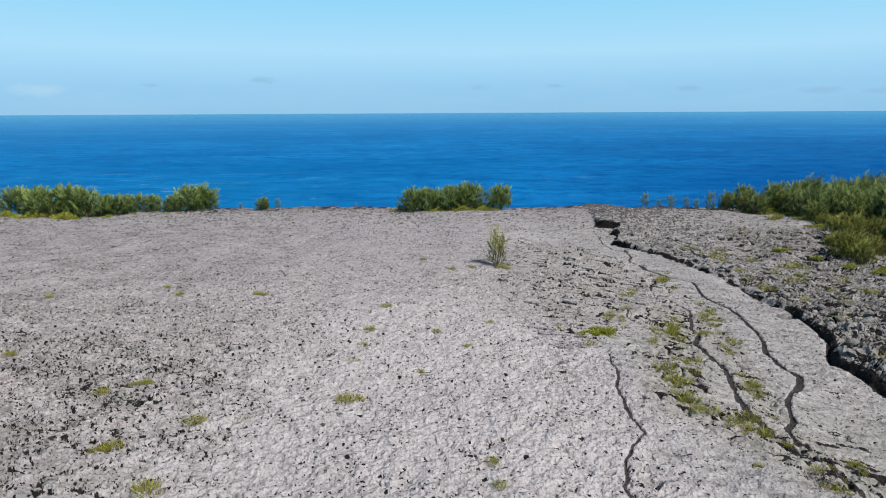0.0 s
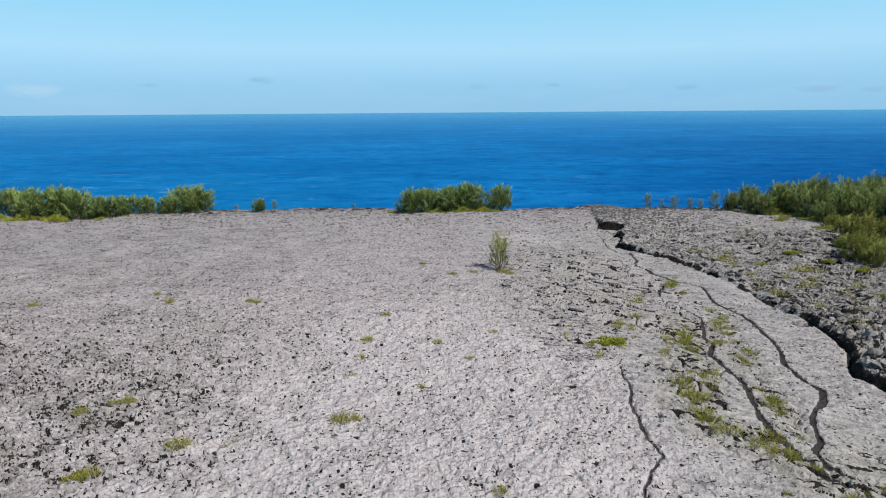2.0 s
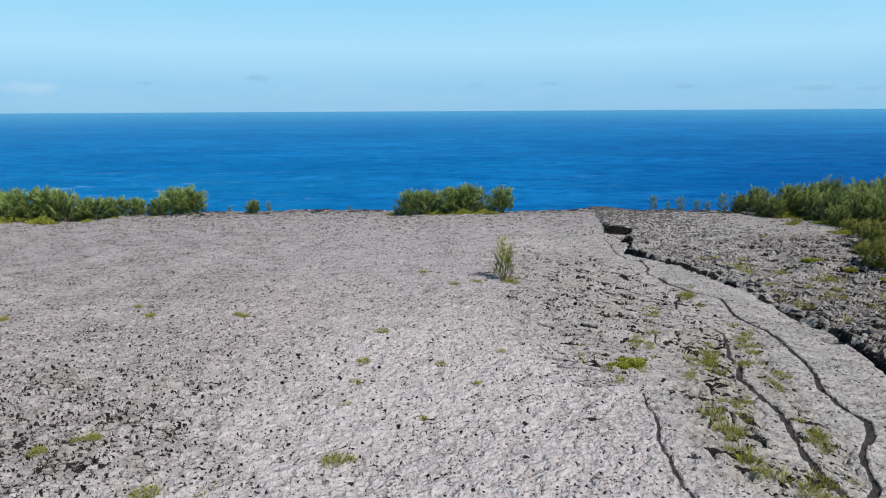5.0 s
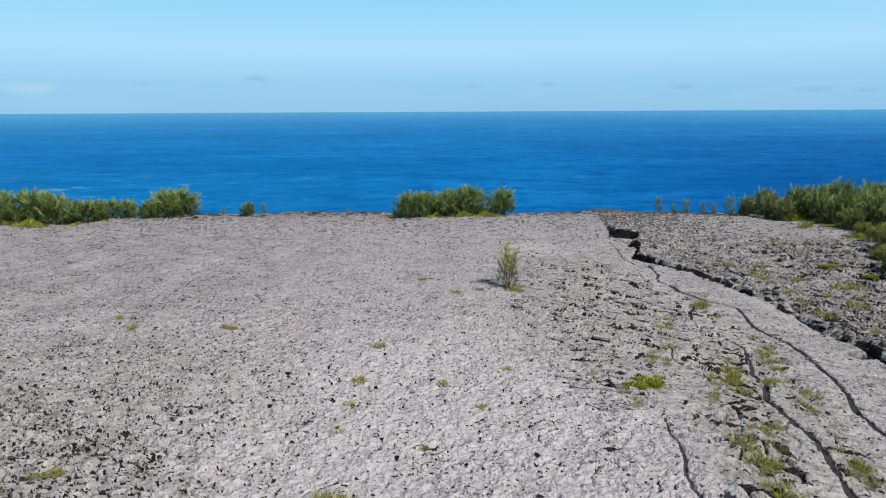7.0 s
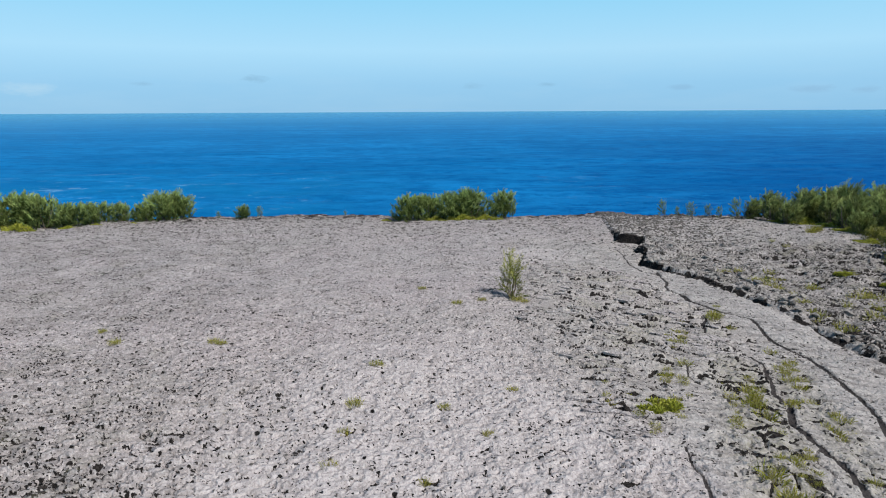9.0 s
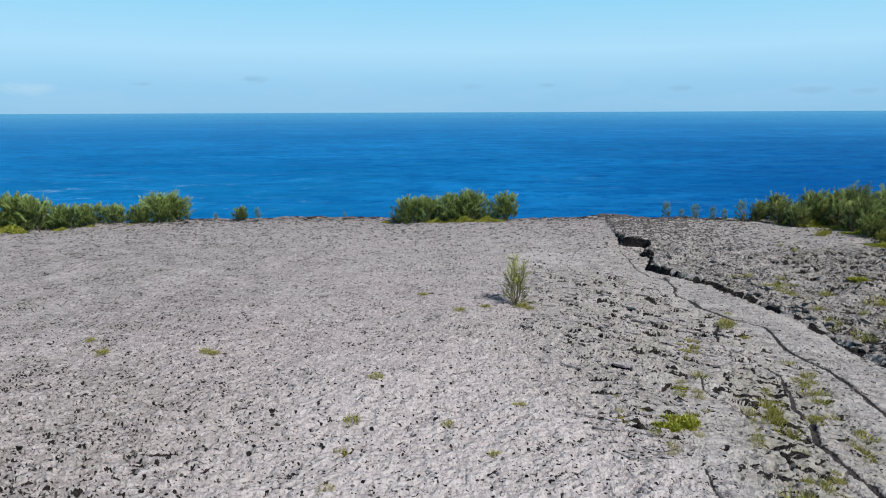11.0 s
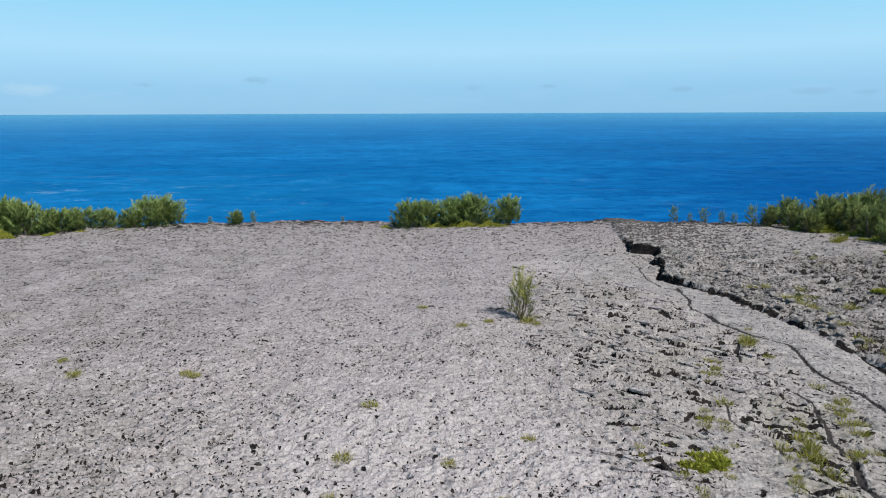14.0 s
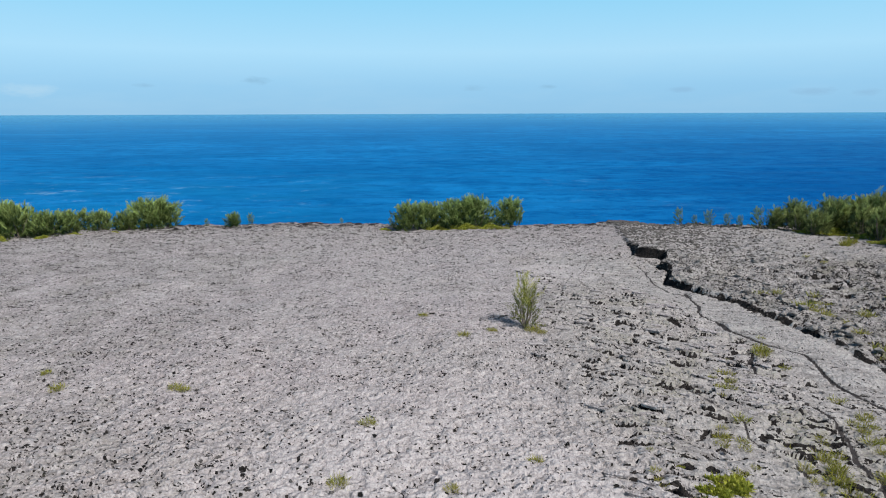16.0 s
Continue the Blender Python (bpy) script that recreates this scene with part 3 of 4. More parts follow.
            clinker_shade[near] *= 1 - cut
            crack[near] = np.maximum(crack[near], cut * ss(0.02, 0.11, half))
    for hx, hy, rad, deep in HOLLOWS:
        near = np.hypot(x - hx, y - hy) < 3 * rad
        if near.any():
            sunk = ss(1.15, 0.75, np.hypot((wx - hx) / 1.25, wy - hy)[near] / rad)
            z[near] -= deep * sunk
            # inside of the hollow darkened by painted shade
            clinker_shade[near] = np.maximum(clinker_shade[near], 0.9 * ss(0.3, 0.8, sunk + 0.3 * f[near]))
    green = (plates + rubble > 0.02) & seen
    moss = np.clip(fur + 0.8 * ss(7.2, 9.5, wx) * ss(18, 14, wy) + 0.12 * plates + 0.7 * plates * ss(0.1, 0.5, over(green, lambda u, v: fbm(u / 1.6, v / 1.6, 90, 2), x, y)) + 0.8 * rubble * ss(0.15, 0.5, over(green, lambda u, v: fbm(u / 1.4, v / 1.4, 93, 2), x, y)), 0, 1)
    # ragged cliff to the sea
    out = y - cliff_edge(x) - 1.2 * over(y > 25, lambda u, v: fbm(u / 4, v / 4, 96, 3), x, y)
    rim = 0.35 * ss(-20, -7, out) + 0.65 * ss(-7, -1.5, out)
    shore = rim > 0.01
    rubble = np.maximum(rubble, 0.9 * rim)
    z = z + rim * 0.1 * over(shore, lambda u, v: fbm(u / 0.7, v / 0.7, 97, 2), x, y)
    clinker_shade = np.maximum(clinker_shade, 0.7 * rim * ss(-0.25, 0.2, over(shore, lambda u, v: fbm(u / 1.1, v / 0.8, 98, 3), x, y)))
    z = z + 0.35 * np.exp(-((x - 15) / 2.6) ** 2 - ((y - 61) / 4.5) ** 2)
    z = z - 25 * ss(0, 9, out) - 1.2 * ss(-0.6, 0.3, out) * (0.5 + 0.5 * gnoise(x / 1.5, y / 1.5, 99))
    z = np.maximum(z, -27)
    pale = ss(1.3, 0.5, np.hypot((x + 1) / 7, (y - 13) / 15.5) + 0.25 * fbm(x / 3, y / 3, 120, 2)) * (1 - right)
    clinker_shade = clinker_shade * ss(9.5, 11, y)
    pale = np.maximum(pale, ss(1.1, 0.6, np.hypot((x - 3.6) / 2.2, (y - 19.6) / 1.3) + 0.3 * fbm(x / 1.2, y / 0.5, 121, 2)) * (1 - right))
    pale = np.maximum(pale, 0.7 * ss(1.1, 0.5, np.hypot((x - 5.6) / 2.6, (y - 43.2) / 2.8) + 0.3 * fbm(x / 1.2, y / 0.8, 122, 2)) * (1 - right))
    lichen = np.clip(slab + 0.7 * plates + 0.75 * right, 0, 1)
    return z, np.clip(clinker_shade, 0, 1), slab, np.clip(rubble, 0, 1), moss, pale, lichen, crack


def grow(start, stop, step, rate):
    out = [start]
    while out[-1] < stop:
        out.append(out[-1] + step)
        step *= 1 + rate
    return out


def sheet(name, gx, gy, zs, mat):
    ny, nx = gx.shape
    me = bpy.data.meshes.new(name)
    co = np.stack((gx, gy, zs), -1).astype(np.float32)
    i = np.arange(nx * ny, dtype=np.int32).reshape(ny, nx)
    quads = np.stack((i[:-1, :-1], i[:-1, 1:], i[1:, 1:], i[1:, :-1]), -1).reshape(-1, 4)
    me.vertices.add(nx * ny)
    me.vertices.foreach_set("co", co.ravel())
    me.loops.add(quads.size)
    me.loops.foreach_set("vertex_index", quads.ravel())
    me.polygons.add(len(quads))
    me.polygons.foreach_set("loop_start", np.arange(0, quads.size, 4, dtype=np.int32))
    me.polygons.foreach_set("use_smooth", np.ones(len(quads), bool))
    me.update(calc_edges=True)
    me.materials.append(mat)
    return new(name, me)


# ---- lava field and sea ----
# columns fan out with the distance to fit the camera's view, finest near the start
fan = list(np.linspace(0, 1, 460)) + [1.05, 1.2, 1.5, 2.2, 3.5, 6, 11, 22]
fan = np.array([-v for v in reversed(fan[1:])] + fan)
ahead = [10.0]
while ahead[-1] < 72:
    ahead.append(ahead[-1] + 0.033 + 0.0036 * max(ahead[-1] - 22, 0))
ys = np.array([-v for v in reversed(grow(2.0, 400.0, 2.0, 0.3))] + list(np.linspace(-1, 9.8, 40)) + ahead + [75, 80, 90, 110])
gx, gy = fan[None, :] * (0.72 * np.maximum(ys, 9) + 1.5)[:, None], np.repeat(ys[:, None], len(fan), 1)
gz, gclinker_shade, gslab, grubble, gmoss, gpale, glichen, gcrack = terrain(gx.ravel(), gy.ravel())
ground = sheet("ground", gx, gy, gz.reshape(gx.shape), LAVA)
for key, vals in (("clinker_shade", gclinker_shade), ("slab", glichen), ("rubble", grubble), ("moss", gmoss), ("pale", gpale), ("crack", gcrack)):
    ground.data.attributes.new(key, "FLOAT", "POINT").data.foreach_set("value", vals.astype(np.float32))
tagged(ground, "weathered grey lava field with cracks, plates and clinker hollows", "lava ground", kind="structure")

SEA_Z = -17.0
sx = np.array([-v for v in reversed(grow(4.0, 4700.0, 8.0, 0.03))] + grow(4.0, 4700.0, 8.0, 0.03))
sy = np.array([-500.0, -100.0] + grow(20.0, 4890.0, 2.2, 0.011))
wx_, wy_ = np.meshgrid(sx, sy)
fade = 1 / (1 + (np.maximum(wy_, 0) / 500) ** 2)
sz = SEA_Z + fade * (0.7 * fbm(wx_ / 60, wy_ / 16, 110, 2) + 0.3 * fbm(wx_ / 22, wy_ / 7, 113, 2))
sea = tagged(sheet("sea", wx_, wy_, sz, SEA), "deep blue open ocean with low swell and foam", "sea", kind="structure")


# ---- helpers for things ----
def mesh_object(name, verts, faces, mat, parent=None, label="", smooth=False):
    me = bpy.data.meshes.new(name)
    me.from_pydata(verts if isinstance(verts, list) else verts.tolist(), [], faces if isinstance(faces, list) else faces.tolist())
    if smooth:
        me.polygons.foreach_set("use_smooth", np.ones(len(me.polygons), bool))
    me.materials.append(mat)
    ob = new(name, me)
    ob.parent = parent
    if label:
        tagged(ob, label)
    return ob


def tube(pts, radii, sides=5):
    """Vertices and faces of a tapered limb along points."""
    verts, faces = [], []
    for k, (p, r) in enumerate(zip(pts, radii)):
        d = (Vector(pts[min(k + 1, len(pts) - 1)]) - Vector(pts[max(k - 1, 0)])).normalized()
        a = d.orthogonal().normalized()
        b = d.cross(a)
        for s in range(sides):
            t = 2 * math.pi * s / sides
            verts.append(tuple(Vector(p) + (a * math.cos(t) + b * math.sin(t)) * r))
        if k:
            o = (k - 1) * sides
            faces += [(o + s, o + (s + 1) % sides, o + sides + (s + 1) % sides, o + sides + s) for s in range(sides)]
    faces.append(tuple(range(len(verts) - sides, len(verts))))
    return verts, faces


def unit(v):
    return v / np.maximum(np.linalg.norm(v, axis=-1, keepdims=True), 1e-6)


def blades(base, way, length, width, rng):
    """One thin tapered leaf of two triangles for each base point."""
    n = len(base)
    sidev = unit(np.cross(way, rng.normal(size=(n, 3)))) * width[:, None]
    mid = base + way * (length * 0.5)[:, None]
    droop = np.zeros((n, 3))
    droop[:, 2] = -0.08 * length
    tipv = base + way * length[:, None] + droop
    verts = np.stack((base, mid - sidev, tipv, mid + sidev), 1).reshape(-1, 3)
    i = np.arange(n)[:, None] * 4
    return verts, i + np.array([[0, 1, 2, 3]])


def casuarina(seed, height, radius, stems, plumes, needles, mat, label, lean=0.12, low=0.0, width=0.024, plume=1.0):
    """A bushy many-stemmed sheoak: limbs, and feathery upright plumes of needles."""
    rng = np.random.default_rng(seed)
    tree = tagged(new("casuarina_tree"), label, "tree", "shoreline casuarina trees")
    tv, tf = [], []
    for s in range(stems):
        az = 2 * math.pi * (s + rng.uniform(-0.35, 0.35)) / stems
        reach = radius * rng.uniform(0.25, 0.95)
        top = height * rng.uniform(0.5, 0.72) * (1 - 0.22 * (reach / radius) ** 2)
        pts = []
        for k in range(6):
            f = k / 5
            pts.append((math.cos(az) * reach * f ** 0.8 + lean * height * f * f + rng.normal() * 0.03, math.sin(az) * reach * f ** 0.8 + rng.normal() * 0.03, -0.12 + (top + 0.05) * f))
        v, fc = tube(pts, [0.045 * (1 - 0.85 * k / 5) * height / 2.5 + 0.004 for k in range(6)])
        tf += [tuple(i + len(tv) for i in q) for q in fc]
        tv += v
    mesh_object("trunk", tv, tf, BARK, tree, smooth=True)
    bases, ways, lens, tones = [], [], [], []
    lobes = [(rng.uniform(0, 2 * math.pi), rng.uniform(0.15, 0.75) * radius, rng.uniform(0.72, 1.0)) for _ in range(stems)]
    for p in range(plumes):
        az, off, tall = lobes[rng.integers(stems)]
        a, up = rng.uniform(0, 2 * math.pi), low + (1 - low) * rng.random()
        wide = radius * 0.55 * math.sqrt(max(1 - up ** 2, 0.02)) * rng.uniform(0.15, 1.0) ** 0.5
        c = np.array([math.cos(az) * off + math.cos(a) * wide + lean * height * up * up, math.sin(az) * off + math.sin(a) * wide, 0.8 * up * tall * height])
        out = np.array([c[0], c[1], 0]) / max(radius, 0.1)
        way = unit(np.array([1.6 * lean, 0, 0.8]) + 0.6 * out + rng.normal(size=3) * 0.33)
        size = height * plume * rng.uniform(0.13, 0.27) * (1 + 0.35 * up)
        t = rng.random(needles)
        bases.append(c + way * (t * size)[:, None] + rng.normal(size=(needles, 3)) * 0.025)
        ways.append(unit(way + rng.normal(size=(needles, 3)) * 0.23))
        # random plume tones; inner shade painted darker low down, upper tips paler
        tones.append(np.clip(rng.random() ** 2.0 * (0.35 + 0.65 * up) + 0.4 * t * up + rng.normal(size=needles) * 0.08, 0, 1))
        lens.append(np.full(needles, size) * rng.uniform(0.45, 0.85, needles) * (1.1 - 0.6 * t))
    base, way, ln = np.concatenate(bases), np.concatenate(ways), np.concatenate(lens)
    v, fc = blades(base, way, ln, np.full(len(ln), width) * rng.uniform(0.6, 1.3, len(ln)), rng)
    v[:, 2] = np.maximum(v[:, 2], 0.02)
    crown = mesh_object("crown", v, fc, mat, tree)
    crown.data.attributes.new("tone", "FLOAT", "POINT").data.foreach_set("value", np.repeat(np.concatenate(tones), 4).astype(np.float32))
    return tree


def place(proto, spots, sink=0.05, rng=random.Random(4)):
    """The prototype goes to the first spot, copies of it to the rest: x, y, size."""
    heights = terrain(np.array([p[0] for p in spots]), np.array([p[1] for p in spots]))[0]
    for n, ((x, y, size), z) in enumerate(zip(spots, heights)):
        m = pose(x, y, float(z) - sink, 0, 0, rng.uniform(-40, 40)) @ Matrix.Scale(size, 4)
        if n:
            copy_thing(proto, m)
        else:
            proto.matrix_world = m


# ---- trees along the cliff ----
ROUND = "bushy grey-green casuarina with many stems on the cliff edge"
place(casuarina(1, 2.4, 1.5, 9, 400, 18, NEEDLE, ROUND, 0.0, 0.0, 0.024), [(-1.3, 63.0, 0.98), (2.6, 63.4, 1.2), (-33.4, 58.6, 1.2), (-28.6, 61.8, 0.74), (-40.6, 60.0, 1.1)])
place(casuarina(2, 2.4, 1.6, 10, 420, 18, NEEDLE, ROUND, 0.02, 0.0, 0.024), [(0.8, 63.2, 1.06), (-25.6, 64.0, 1.05), (-37.2, 58.8, 1.1), (-30.2, 60.6, 0.74), (-44.5, 60.4, 1.1), (-31.6, 59.6, 0.8)])
place(casuarina(3, 2.3, 1.1, 7, 270, 18, NEEDLE, ROUND, 0.03, 0.0, 0.024), [(-3.15, 63.2, 1.08), (5.8, 65.8, 1.05), (-24.5, 65.0, 0.95), (-27.0, 63.0, 0.7), (-35.4, 59.2, 1.15), (-19.2, 66.3, 0.55)])
place(casuarina(4, 1.6, 0.32, 4, 60, 12, NEEDLE, "small thin casuarina seedling growing at the cliff edge", -0.06, 0.0, 0.012), [(20.5, 64.6, 1.0), (21.7, 64.2, 0.6), (22.8, 63.8, 0.95), (24.2, 63.4, 0.75), (25.0, 62.8, 0.7), (25.9, 61.4, 1.25), (-17.6, 66.6, 0.7), (-21.4, 66.0, 0.5), (-4.9, 65.6, 0.5), (-9.5, 67.0, 0.35)])

GROVE_Y = (29, 31.5, 34, 38.5, 45, 50, 54, 58, 62)
GROVE_X = (25.0, 22.3, 21.3, 23.0, 26.0, 28.3, 29.0, 27.4, 25.6)
rng = random.Random(11)
spots = []
for _ in range(4000):
    y = rng.uniform(31.0, 62.5)
    d = rng.uniform(0.7, 12.0)
    x = float(np.interp(y, GROVE_Y, GROVE_X)) + d
    if x < 0.74 * y + 4 and all(math.hypot(x - a, y - b) > 1.95 for a, b, _ in spots):
        spots.append((x, y, (0.5 + 0.085 * min(d, 5)) * rng.uniform(0.88, 1.14)))
THICK = "dense dark green casuarina leaning with the sea wind in a thicket"
OLIVE = "yellow-green young casuarina at the front of the thicket"
front = [s for s in spots if s[0] - np.interp(s[1], GROVE_Y, GROVE_X) < 4.5 and s[1] < 47]
back = [s for s in spots if s not in front]
for n in range(3):
    place(casuarina(20 + n, 3.7, 1.5, 9, 420, 18, NEEDLE_DARK, THICK, (0.05, -0.03, 0.09)[n], 0.0, 0.026, 0.85), back[n::3])
for n in range(2):
    place(casuarina(30 + n, 2.85, 1.5, 10, 430, 17, NEEDLE_YELLOW, OLIVE, 0.08, 0.0, 0.022, 0.85), front[n::2])

# lone sapling on the open lava
place(casuarina(40, 2.05, 0.46, 7, 110, 20, NEEDLE_YELLOW, "lone thin pale green casuarina sapling on bare lava", 0.02, 0.0, 0.007), [(2.8, 32.8, 1.0)])


# ---- low green mats ----
def leafy_mat(seed, rx, ry, high, count, mat, label):
    """A low spreading mound of small leaves."""
    rng = np.random.default_rng(seed)
    plant = tagged(new("ground_cover_plant"), label, "ground cover")
    a = rng.random(count) * 2 * np.pi
    r = np.sqrt(rng.random(count)) * (0.8 + 0.2 * np.sin(3 * a + seed) + 0.12 * np.sin(7 * a))
    x, y = rx * r * np.cos(a), ry * r * np.sin(a)
    lump = 0.6 + 0.4 * np.sin(x * 4.1 + seed) * np.cos(y * 3.3)
    z = high * np.clip(1 - r ** 2, 0.05, 1) * lump * rng.uniform(0.35, 1, count)
    way = unit(np.stack((x * 0.4, y * 0.4, np.full(count, 0.7)), 1) + rng.normal(size=(count, 3)) * 0.5)
    v, f = blades(np.stack((x, y, z), 1), way, rng.uniform(0.09, 0.22, count), rng.uniform(0.012, 0.032, count), rng)
    tagged(mesh_object("foliage", v, f, mat, plant), kind="stuff")
    sv, sf = [], []
    for k in range(9):
        t = 2 * math.pi * k / 9 + 0.3 * seed
        pts = [(rx * 0.75 * math.cos(t) * s, ry * 0.75 * math.sin(t) * s, 0.03 + high * 0.35 * math.sin(s * 2.6)) for s in (0, 0.35, 0.7, 1)]
        vv, ff = tube(pts, (0.015, 0.012, 0.009, 0.004), 4)
        sf += [tuple(i + len(sv) for i in q) for q in ff]
        sv += vv
    mesh_object("runner", sv, sf, BARK, plant)
    return plant


MAT = "bright yellow-green creeping plant spreading at the foot of trees"
place(leafy_mat(1, 1.6, 0.8, 0.5, 2200, COVER, MAT), [(1.6, 61.8, 1.0), (-0.8, 61.8, 0.8), (3.6, 62.6, 1.0), (-34.6, 56.9, 1.2), (-31.2, 58.0, 0.6), (-37.6, 57.0, 1.3), (-29.4, 59.0, 0.4), (-5.2, 62.6, 0.4), (-27.2, 60.9, 0.35), (-40.5, 57.8, 1.0), (29.6, 57.4, 1.0), (28.2, 58.8, 0.7), (30.0, 54.2, 0.9), (29.2, 51.2, 0.8), (22.6, 32.0, 0.6), (21.6, 33.2, 0.4), (24.0, 31.0, 0.7), (27.0, 45.6, 0.7)])
place(leafy_mat(5, 0.5, 0.36, 0.42, 1500, COVER, "low bright green shrub in a hollow of the lava"), [(5.75, 21.95, 0.95), (5.3, 21.65, 0.75), (6.0, 22.3, 0.55), (4.55, 21.4, 0.35), (5.0, 22.9, 0.35), (20.8, 35.0, 0.7), (19.7, 36.6, 0.9)])


# ---- grass tufts ----
def grass_tuft(seed, radius, high, count, label, wide=1.0):
    rng = np.random.default_rng(seed)
    tuft = tagged(new("grass_tuft"), label, "grass tuft", "grass tufts in the lava")
    for name, n, mat, tall in (("green_grass", count, GRASS, 1.0), ("dry_grass", count // 2, STRAW, 0.85)):
        a, r = rng.random(n) * 2 * np.pi, radius * np.sqrt(rng.random(n))
        b = np.stack((r * np.cos(a), r * np.sin(a), np.full(n, -0.03)), 1)
        w = unit(np.stack((b[:, 0] / radius * 0.5, b[:, 1] / radius * 0.5, np.full(n, 0.85)), 1) + rng.normal(size=(n, 3)) * 0.36)
        v, f = blades(b, w, high * tall * rng.uniform(0.45, 1.1, n), wide * rng.uniform(0.003, 0.008, n), rng)
        tagged(mesh_object(name, v, f, mat, tuft), kind="stuff")
    return tuft


OPEN = [(0.45, 31.5, 1.0), (-2.53, 21.9, 1.0), (-2.61, 20.4, 0.8), (-2.69, 18.9, 0.8), (-2.5, 16.1, 1.1), (-2.15, 16.2, 0.9), (-6.0, 14.75, 1.2), (-4.9, 15.0, 1.0), (-7.7, 13.5, 1.2), (-7.45, 13.6, 1.0),
        (-9.1, 16.2, 0.9), (-8.5, 16.7, 0.6), (-8.2, 16.8, 0.9), (-17, 26.6, 0.9), (-5.9, 11.9, 1.5), (-5.7, 11.7, 1.2), (-13.8, 19.4, 0.9), (0.9, 20.3, 0.8), (1.77, 22.9, 0.8), (1.2, 12.8, 0.7), (1.3, 11.9, 0.8),
        (-2.2, 24.4, 0.9), (-0.15, 21.7, 0.7), (-8.1, 27.0, 1.0), (-7.8, 26.9, 0.8), (-11.5, 27.0, 1.0), (-12.5, 28.1, 0.8), (1.5, 32.2, 0.8), (3.0, 32.3, 1.2), (3.3, 32.0, 0.9), (-1.1, 34.0, 0.8), (-0.6, 18.4, 0.6)]
FURROW = [(8.5, 28.2, 1.3), (8.8, 28.8, 1.0), (10.9, 31.0, 1.5), (11.2, 31.1, 1.2), (6.64, 24.3, 1.1), (7.0, 23.9, 1.0), (8.75, 23.5, 1.4), (8.5, 22.6, 1.5), (8.3, 21.6, 1.4), (8.0, 22.9, 1.1), (7.5, 19.4, 1.1), (6.9, 17.8, 1.5), (6.75, 17.2, 1.4),
          (6.7, 16.3, 1.3), (6.8, 15.9, 1.3), (11.1, 25.3, 1.3), (10.7, 25.1, 1.2), (10.6, 24.1, 1.1), (9.8, 22.9, 1.1), (9.8, 20.8, 1.2), (10.4, 21.7, 1.1), (9.15, 17.95, 1.2), (9.1, 17.5, 1.1), (9.4, 17.8, 0.9), (7.5, 15.3, 1.3),
          (7.7, 15.05, 1.3), (7.95, 14.8, 1.2), (8.4, 14.3, 0.9), (7.3, 21.2, 0.9), (7.7, 19.0, 1.0), (8.3, 19.6, 0.9), (8.4, 12.5, 1.0), (8.95, 13.3, 0.8), (9.5, 13.2, 0.8), (4.99, 20.4, 0.9), (11.2, 25.9, 1.0), (6.0, 21.9, 0.9), (4.3, 22.1, 0.8), (9.3, 24.6, 0.9), (7.95, 27.5, 1.0)]
ROUGH = [(15.8, 34, 1.3), (15.6, 32.8, 1.4), (15.0, 31.2, 1.3), (14.8, 30.4, 1.2), (20, 36.6, 1.2), (18.9, 34, 1.6), (18.3, 32.2, 1.6), (18.2, 31.5, 1.2), (14.7, 38.3, 1.2), (15.2, 38.3, 1.1), (16.4, 37.4, 1.3), (15.2, 35.3, 1.2), (16.8, 31.7, 1.2), (15.4, 29.2, 1.3),
         (19.3, 30.5, 1.3), (18.4, 28.7, 1.4), (19.5, 28.7, 1.3), (14.9, 36, 1.1), (16, 36.3, 1.4), (15.6, 35.2, 1.1), (17, 34.8, 1.3), (20.7, 43.9, 1.2), (18.7, 33.2, 1.2), (17.6, 30.4, 1.1), (16.1, 27.6, 1.2), (15.6, 24.2, 1.2), (14.6, 19.4, 1.4), (15.3, 20.3, 1.2), (17.2, 26.3, 1.1), (17.9, 23.6, 1.2)]
grng = random.Random(31)
drift = [(x, y, s, k, grng.gauss(0, 0.34) * k) for x, y, s in FURROW for k in (0, 1, 1.6, 2.2)]
FURROW = [(x + 0.22 * d + grng.gauss(0, 0.07) * k, y + d, s * grng.uniform(0.6, 1.15)) for x, y, s, k, d in drift]
ROUGH = [(x + grng.gauss(0, 0.12) * k, y + grng.gauss(0, 0.55) * k, s * grng.uniform(0.7, 1.15)) for x, y, s in ROUGH for k in (0, 1.4)]
for n in range(3):
    place(grass_tuft(50 + n, 0.19, 0.27, 150, "small yellow-green grass tuft rooted in grey lava"), OPEN[n::3], 0.0)
    place(grass_tuft(60 + n, 0.13, 0.24, 60, "yellow-green grass tuft growing along a lava crack"), FURROW[n::3], 0.0)
    place(grass_tuft(70 + n, 0.13, 0.28, 42, "straw-green grass tuft among dark clinker blocks"), ROUGH[n::3], 0.0)
place(grass_tuft(80, 0.2, 0.8, 60, "tall thin upright grass stems near the thicket", 2.5), [(25.9, 50.3, 1.0), (26.9, 51.2, 1.0), (27.3, 51.8, 0.9), (26.4, 50.9, 0.8)], 0.0)


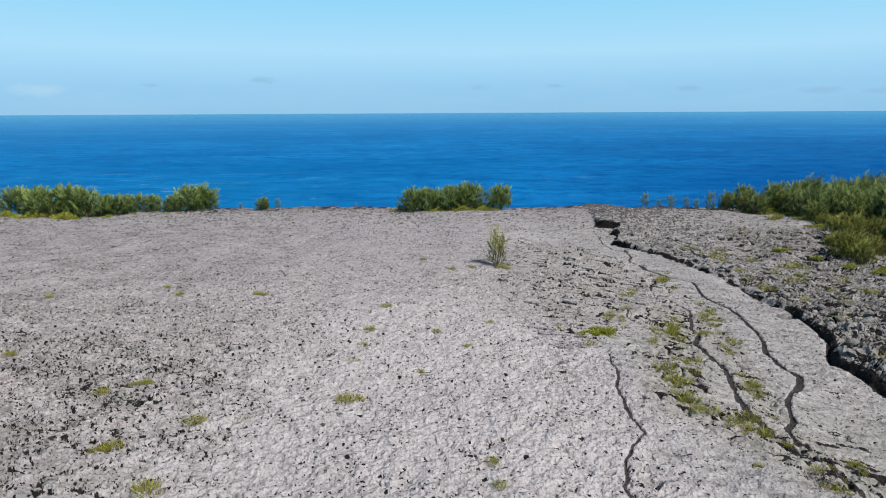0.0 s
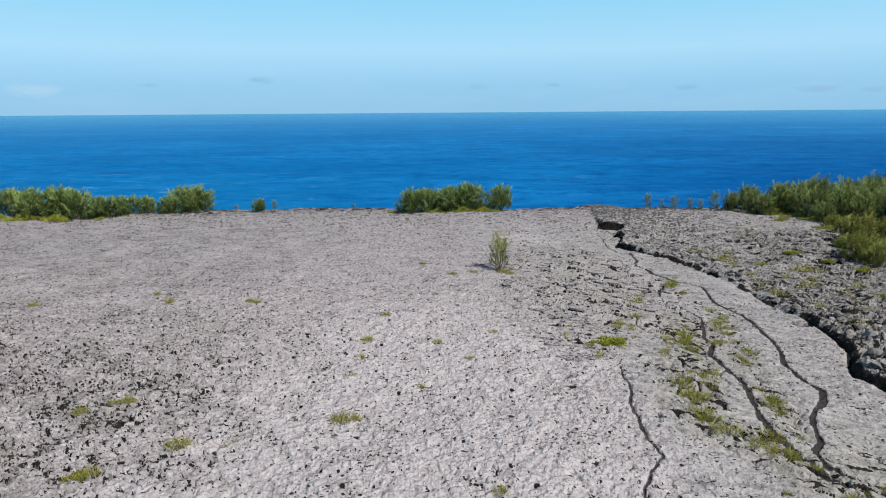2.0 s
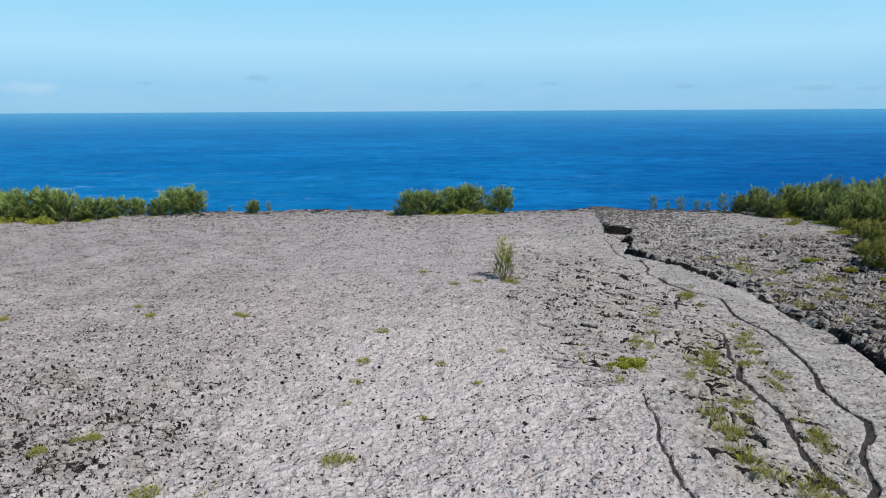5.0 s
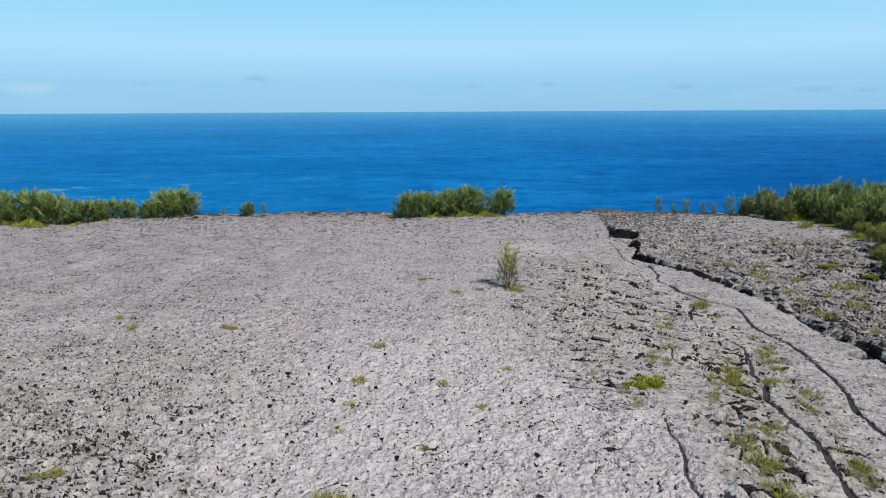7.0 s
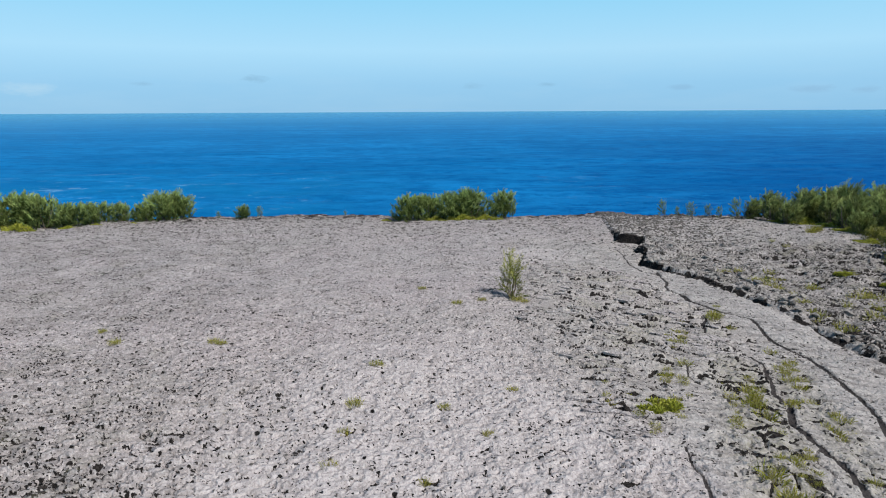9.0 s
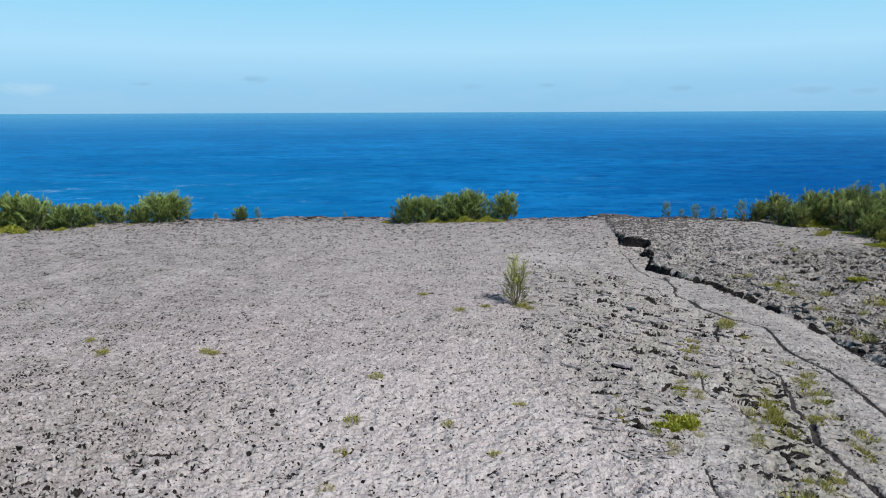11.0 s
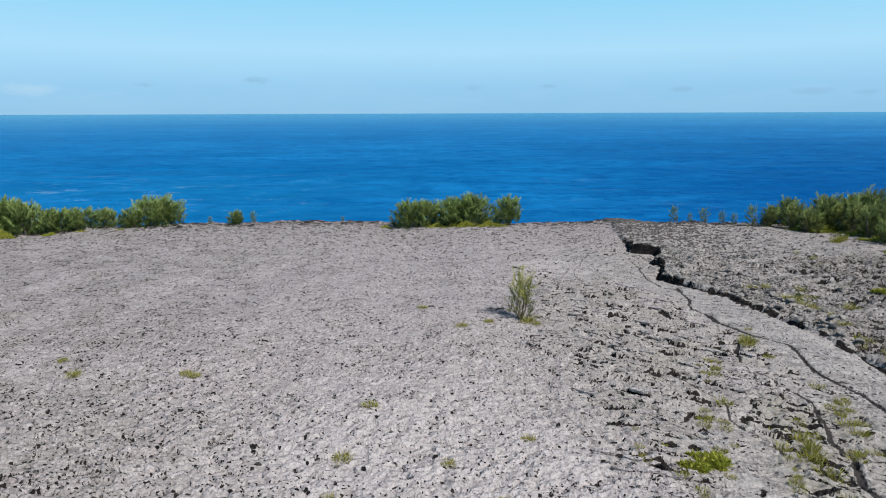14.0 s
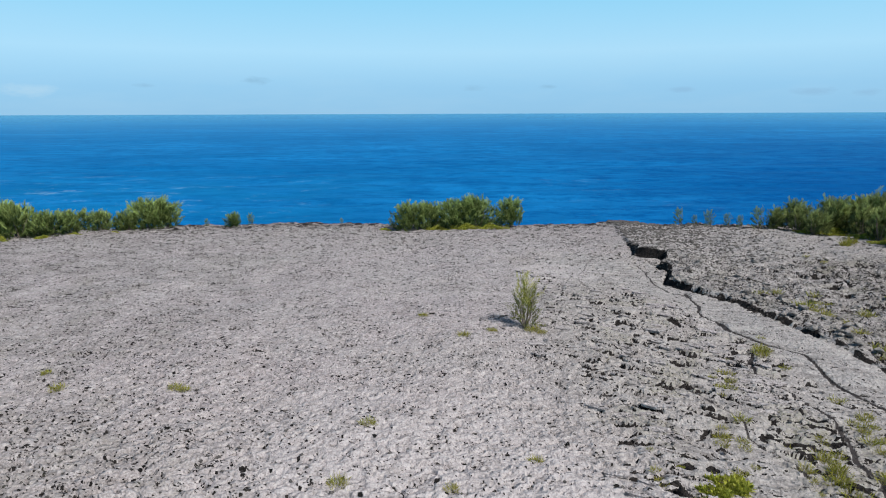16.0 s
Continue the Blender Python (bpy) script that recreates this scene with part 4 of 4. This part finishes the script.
# ---- clinker stones ----
def stone_mesh(seed):
    rng = random.Random(seed)
    bm = bmesh.new()
    for _ in range(15):
        v = Vector((rng.gauss(0, 1), rng.gauss(0, 1), rng.gauss(0, 1))).normalized() * rng.uniform(0.75, 1.0)
        bm.verts.new((v.x * 0.62, v.y * 0.5, v.z * 0.3))
    bmesh.ops.convex_hull(bm, input=bm.verts)
    bmesh.ops.delete(bm, geom=[v for v in bm.verts if not v.link_faces], context="VERTS")
    me = bpy.data.meshes.new("stone")
    bm.to_mesh(me)
    bm.free()
    me.materials.append(STONE)
    return me


STONES = [stone_mesh(s) for s in range(7)]
rng = random.Random(21)
near = []
while len(near) < 300:
    y = rng.uniform(18.5, 46)
    x = float(np.interp(y, LEDGE_Y, LEDGE_X)) + 0.15 + abs(rng.gauss(0, 3.2))
    if x < 22 and x < float(np.interp(y, GROVE_Y, GROVE_X)):
        near.append((x, y))
pz = terrain(np.array([p[0] for p in near]), np.array([p[1] for p in near]))[0]
for (x, y), z in zip(near, pz):
    s = rng.choice((0.14, 0.2, 0.26, 0.34, 0.44)) * rng.uniform(0.85, 1.2)
    ob = new("stone", rng.choice(STONES))
    ob.parent = ground
    ob.matrix_world = pose(x, y, z + s * 0.12, rng.uniform(-25, 25), rng.uniform(-25, 25), rng.uniform(0, 360)) @ Matrix.Scale(s, 4)



# thin lava plates that have lifted along the flow folds
def plate_mesh(seed):
    rng = random.Random(seed)
    n = rng.randint(9, 12)
    turn = [2 * math.pi * (k + rng.uniform(-0.35, 0.35)) / n for k in range(n)]
    size = [rng.uniform(0.55, 1.0) for _ in range(n)]
    bm = bmesh.new()
    top = [bm.verts.new((1.1 * r * math.cos(a), 0.36 * r * math.sin(a), 0.03 + rng.uniform(-0.02, 0.02))) for a, r in zip(turn, size)]
    low = [bm.verts.new((1.04 * r * math.cos(a), 0.33 * r * math.sin(a), -0.16)) for a, r in zip(turn, size)]
    hub = bm.verts.new((rng.uniform(-0.3, 0.3), rng.uniform(-0.08, 0.08), 0.05 + rng.uniform(0, 0.02)))
    for k in range(n):
        j = (k + 1) % n
        bm.faces.new((hub, top[k], top[j]))
        bm.faces.new((top[k], low[k], low[j], top[j]))
    bm.faces.new(list(reversed(low)))
    me = bpy.data.meshes.new("lava_plate")
    bm.to_mesh(me)
    bm.free()
    me.materials.append(LAVA)
    return me


PLATES = [plate_mesh(s) for s in range(12)]
laid = []
while len(laid) < 1400:
    laid.append((rng.uniform(2.8, 11.0), 20 + 24 * rng.random() ** 1.2))
px, py = np.array(laid).T
pt = terrain(px, py)
fits = (px < np.interp(py, LEDGE_Y, LEDGE_X) - 2.4) & (pt[2] < 0.45) & (px > 2.6 + 0.08 * np.abs(py - 28)) & (fbm(px / 2, py / 2, 130, 2) > -0.2) & (pt[1] < 0.4)
for k in np.flatnonzero(fits)[:280]:
    s = rng.choice((0.16, 0.2, 0.26, 0.34, 0.42)) * rng.uniform(0.8, 1.2)
    ob = new("lava_plate", rng.choice(PLATES))
    ob.parent = ground
    ob.matrix_world = pose(float(px[k]), float(py[k]), float(pt[0][k]) + 0.03 * s, rng.uniform(-2, 5), rng.uniform(-3, 3), rng.gauss(-20, 14)) @ Matrix.Scale(s, 4)

# small loose clinker, too many to count
nrng = np.random.default_rng(9)
count = 9000
cy = 12 + 55 * nrng.random(count) ** 0.62
cx = np.where(nrng.random(count) < 0.5, np.interp(cy, LEDGE_Y, LEDGE_X) + np.abs(nrng.normal(0, 5, count)), nrng.uniform(-0.72, 0.72, count) * (cy + 2))
cz = terrain(cx, cy)[0]
cv, cf, at = [], [], 0
shape = [(np.array([v.co[:] for v in me.vertices]), [tuple(p.vertices) for p in me.polygons]) for me in STONES]
for k in range(count):
    v, f = shape[k % len(shape)]
    t = nrng.uniform(0, 6.28)
    s = nrng.uniform(0.05, 0.12) * (1 + 1.5 * float(ss(34, 62, cy[k])))
    c, n = math.cos(t) * s, math.sin(t) * s
    w = np.stack((v[:, 0] * c - v[:, 1] * n + cx[k], v[:, 0] * n + v[:, 1] * c + cy[k], v[:, 2] * s + cz[k] + 0.01), 1)
    cv.append(w)
    cf += [tuple(i + at for i in q) for q in f]
    at += len(v)
loose = mesh_object("loose_clinker", np.concatenate(cv), cf, CLINKER)
tagged(loose, "small dark grey clinker stones strewn over the lava", "stones", kind="stuff")
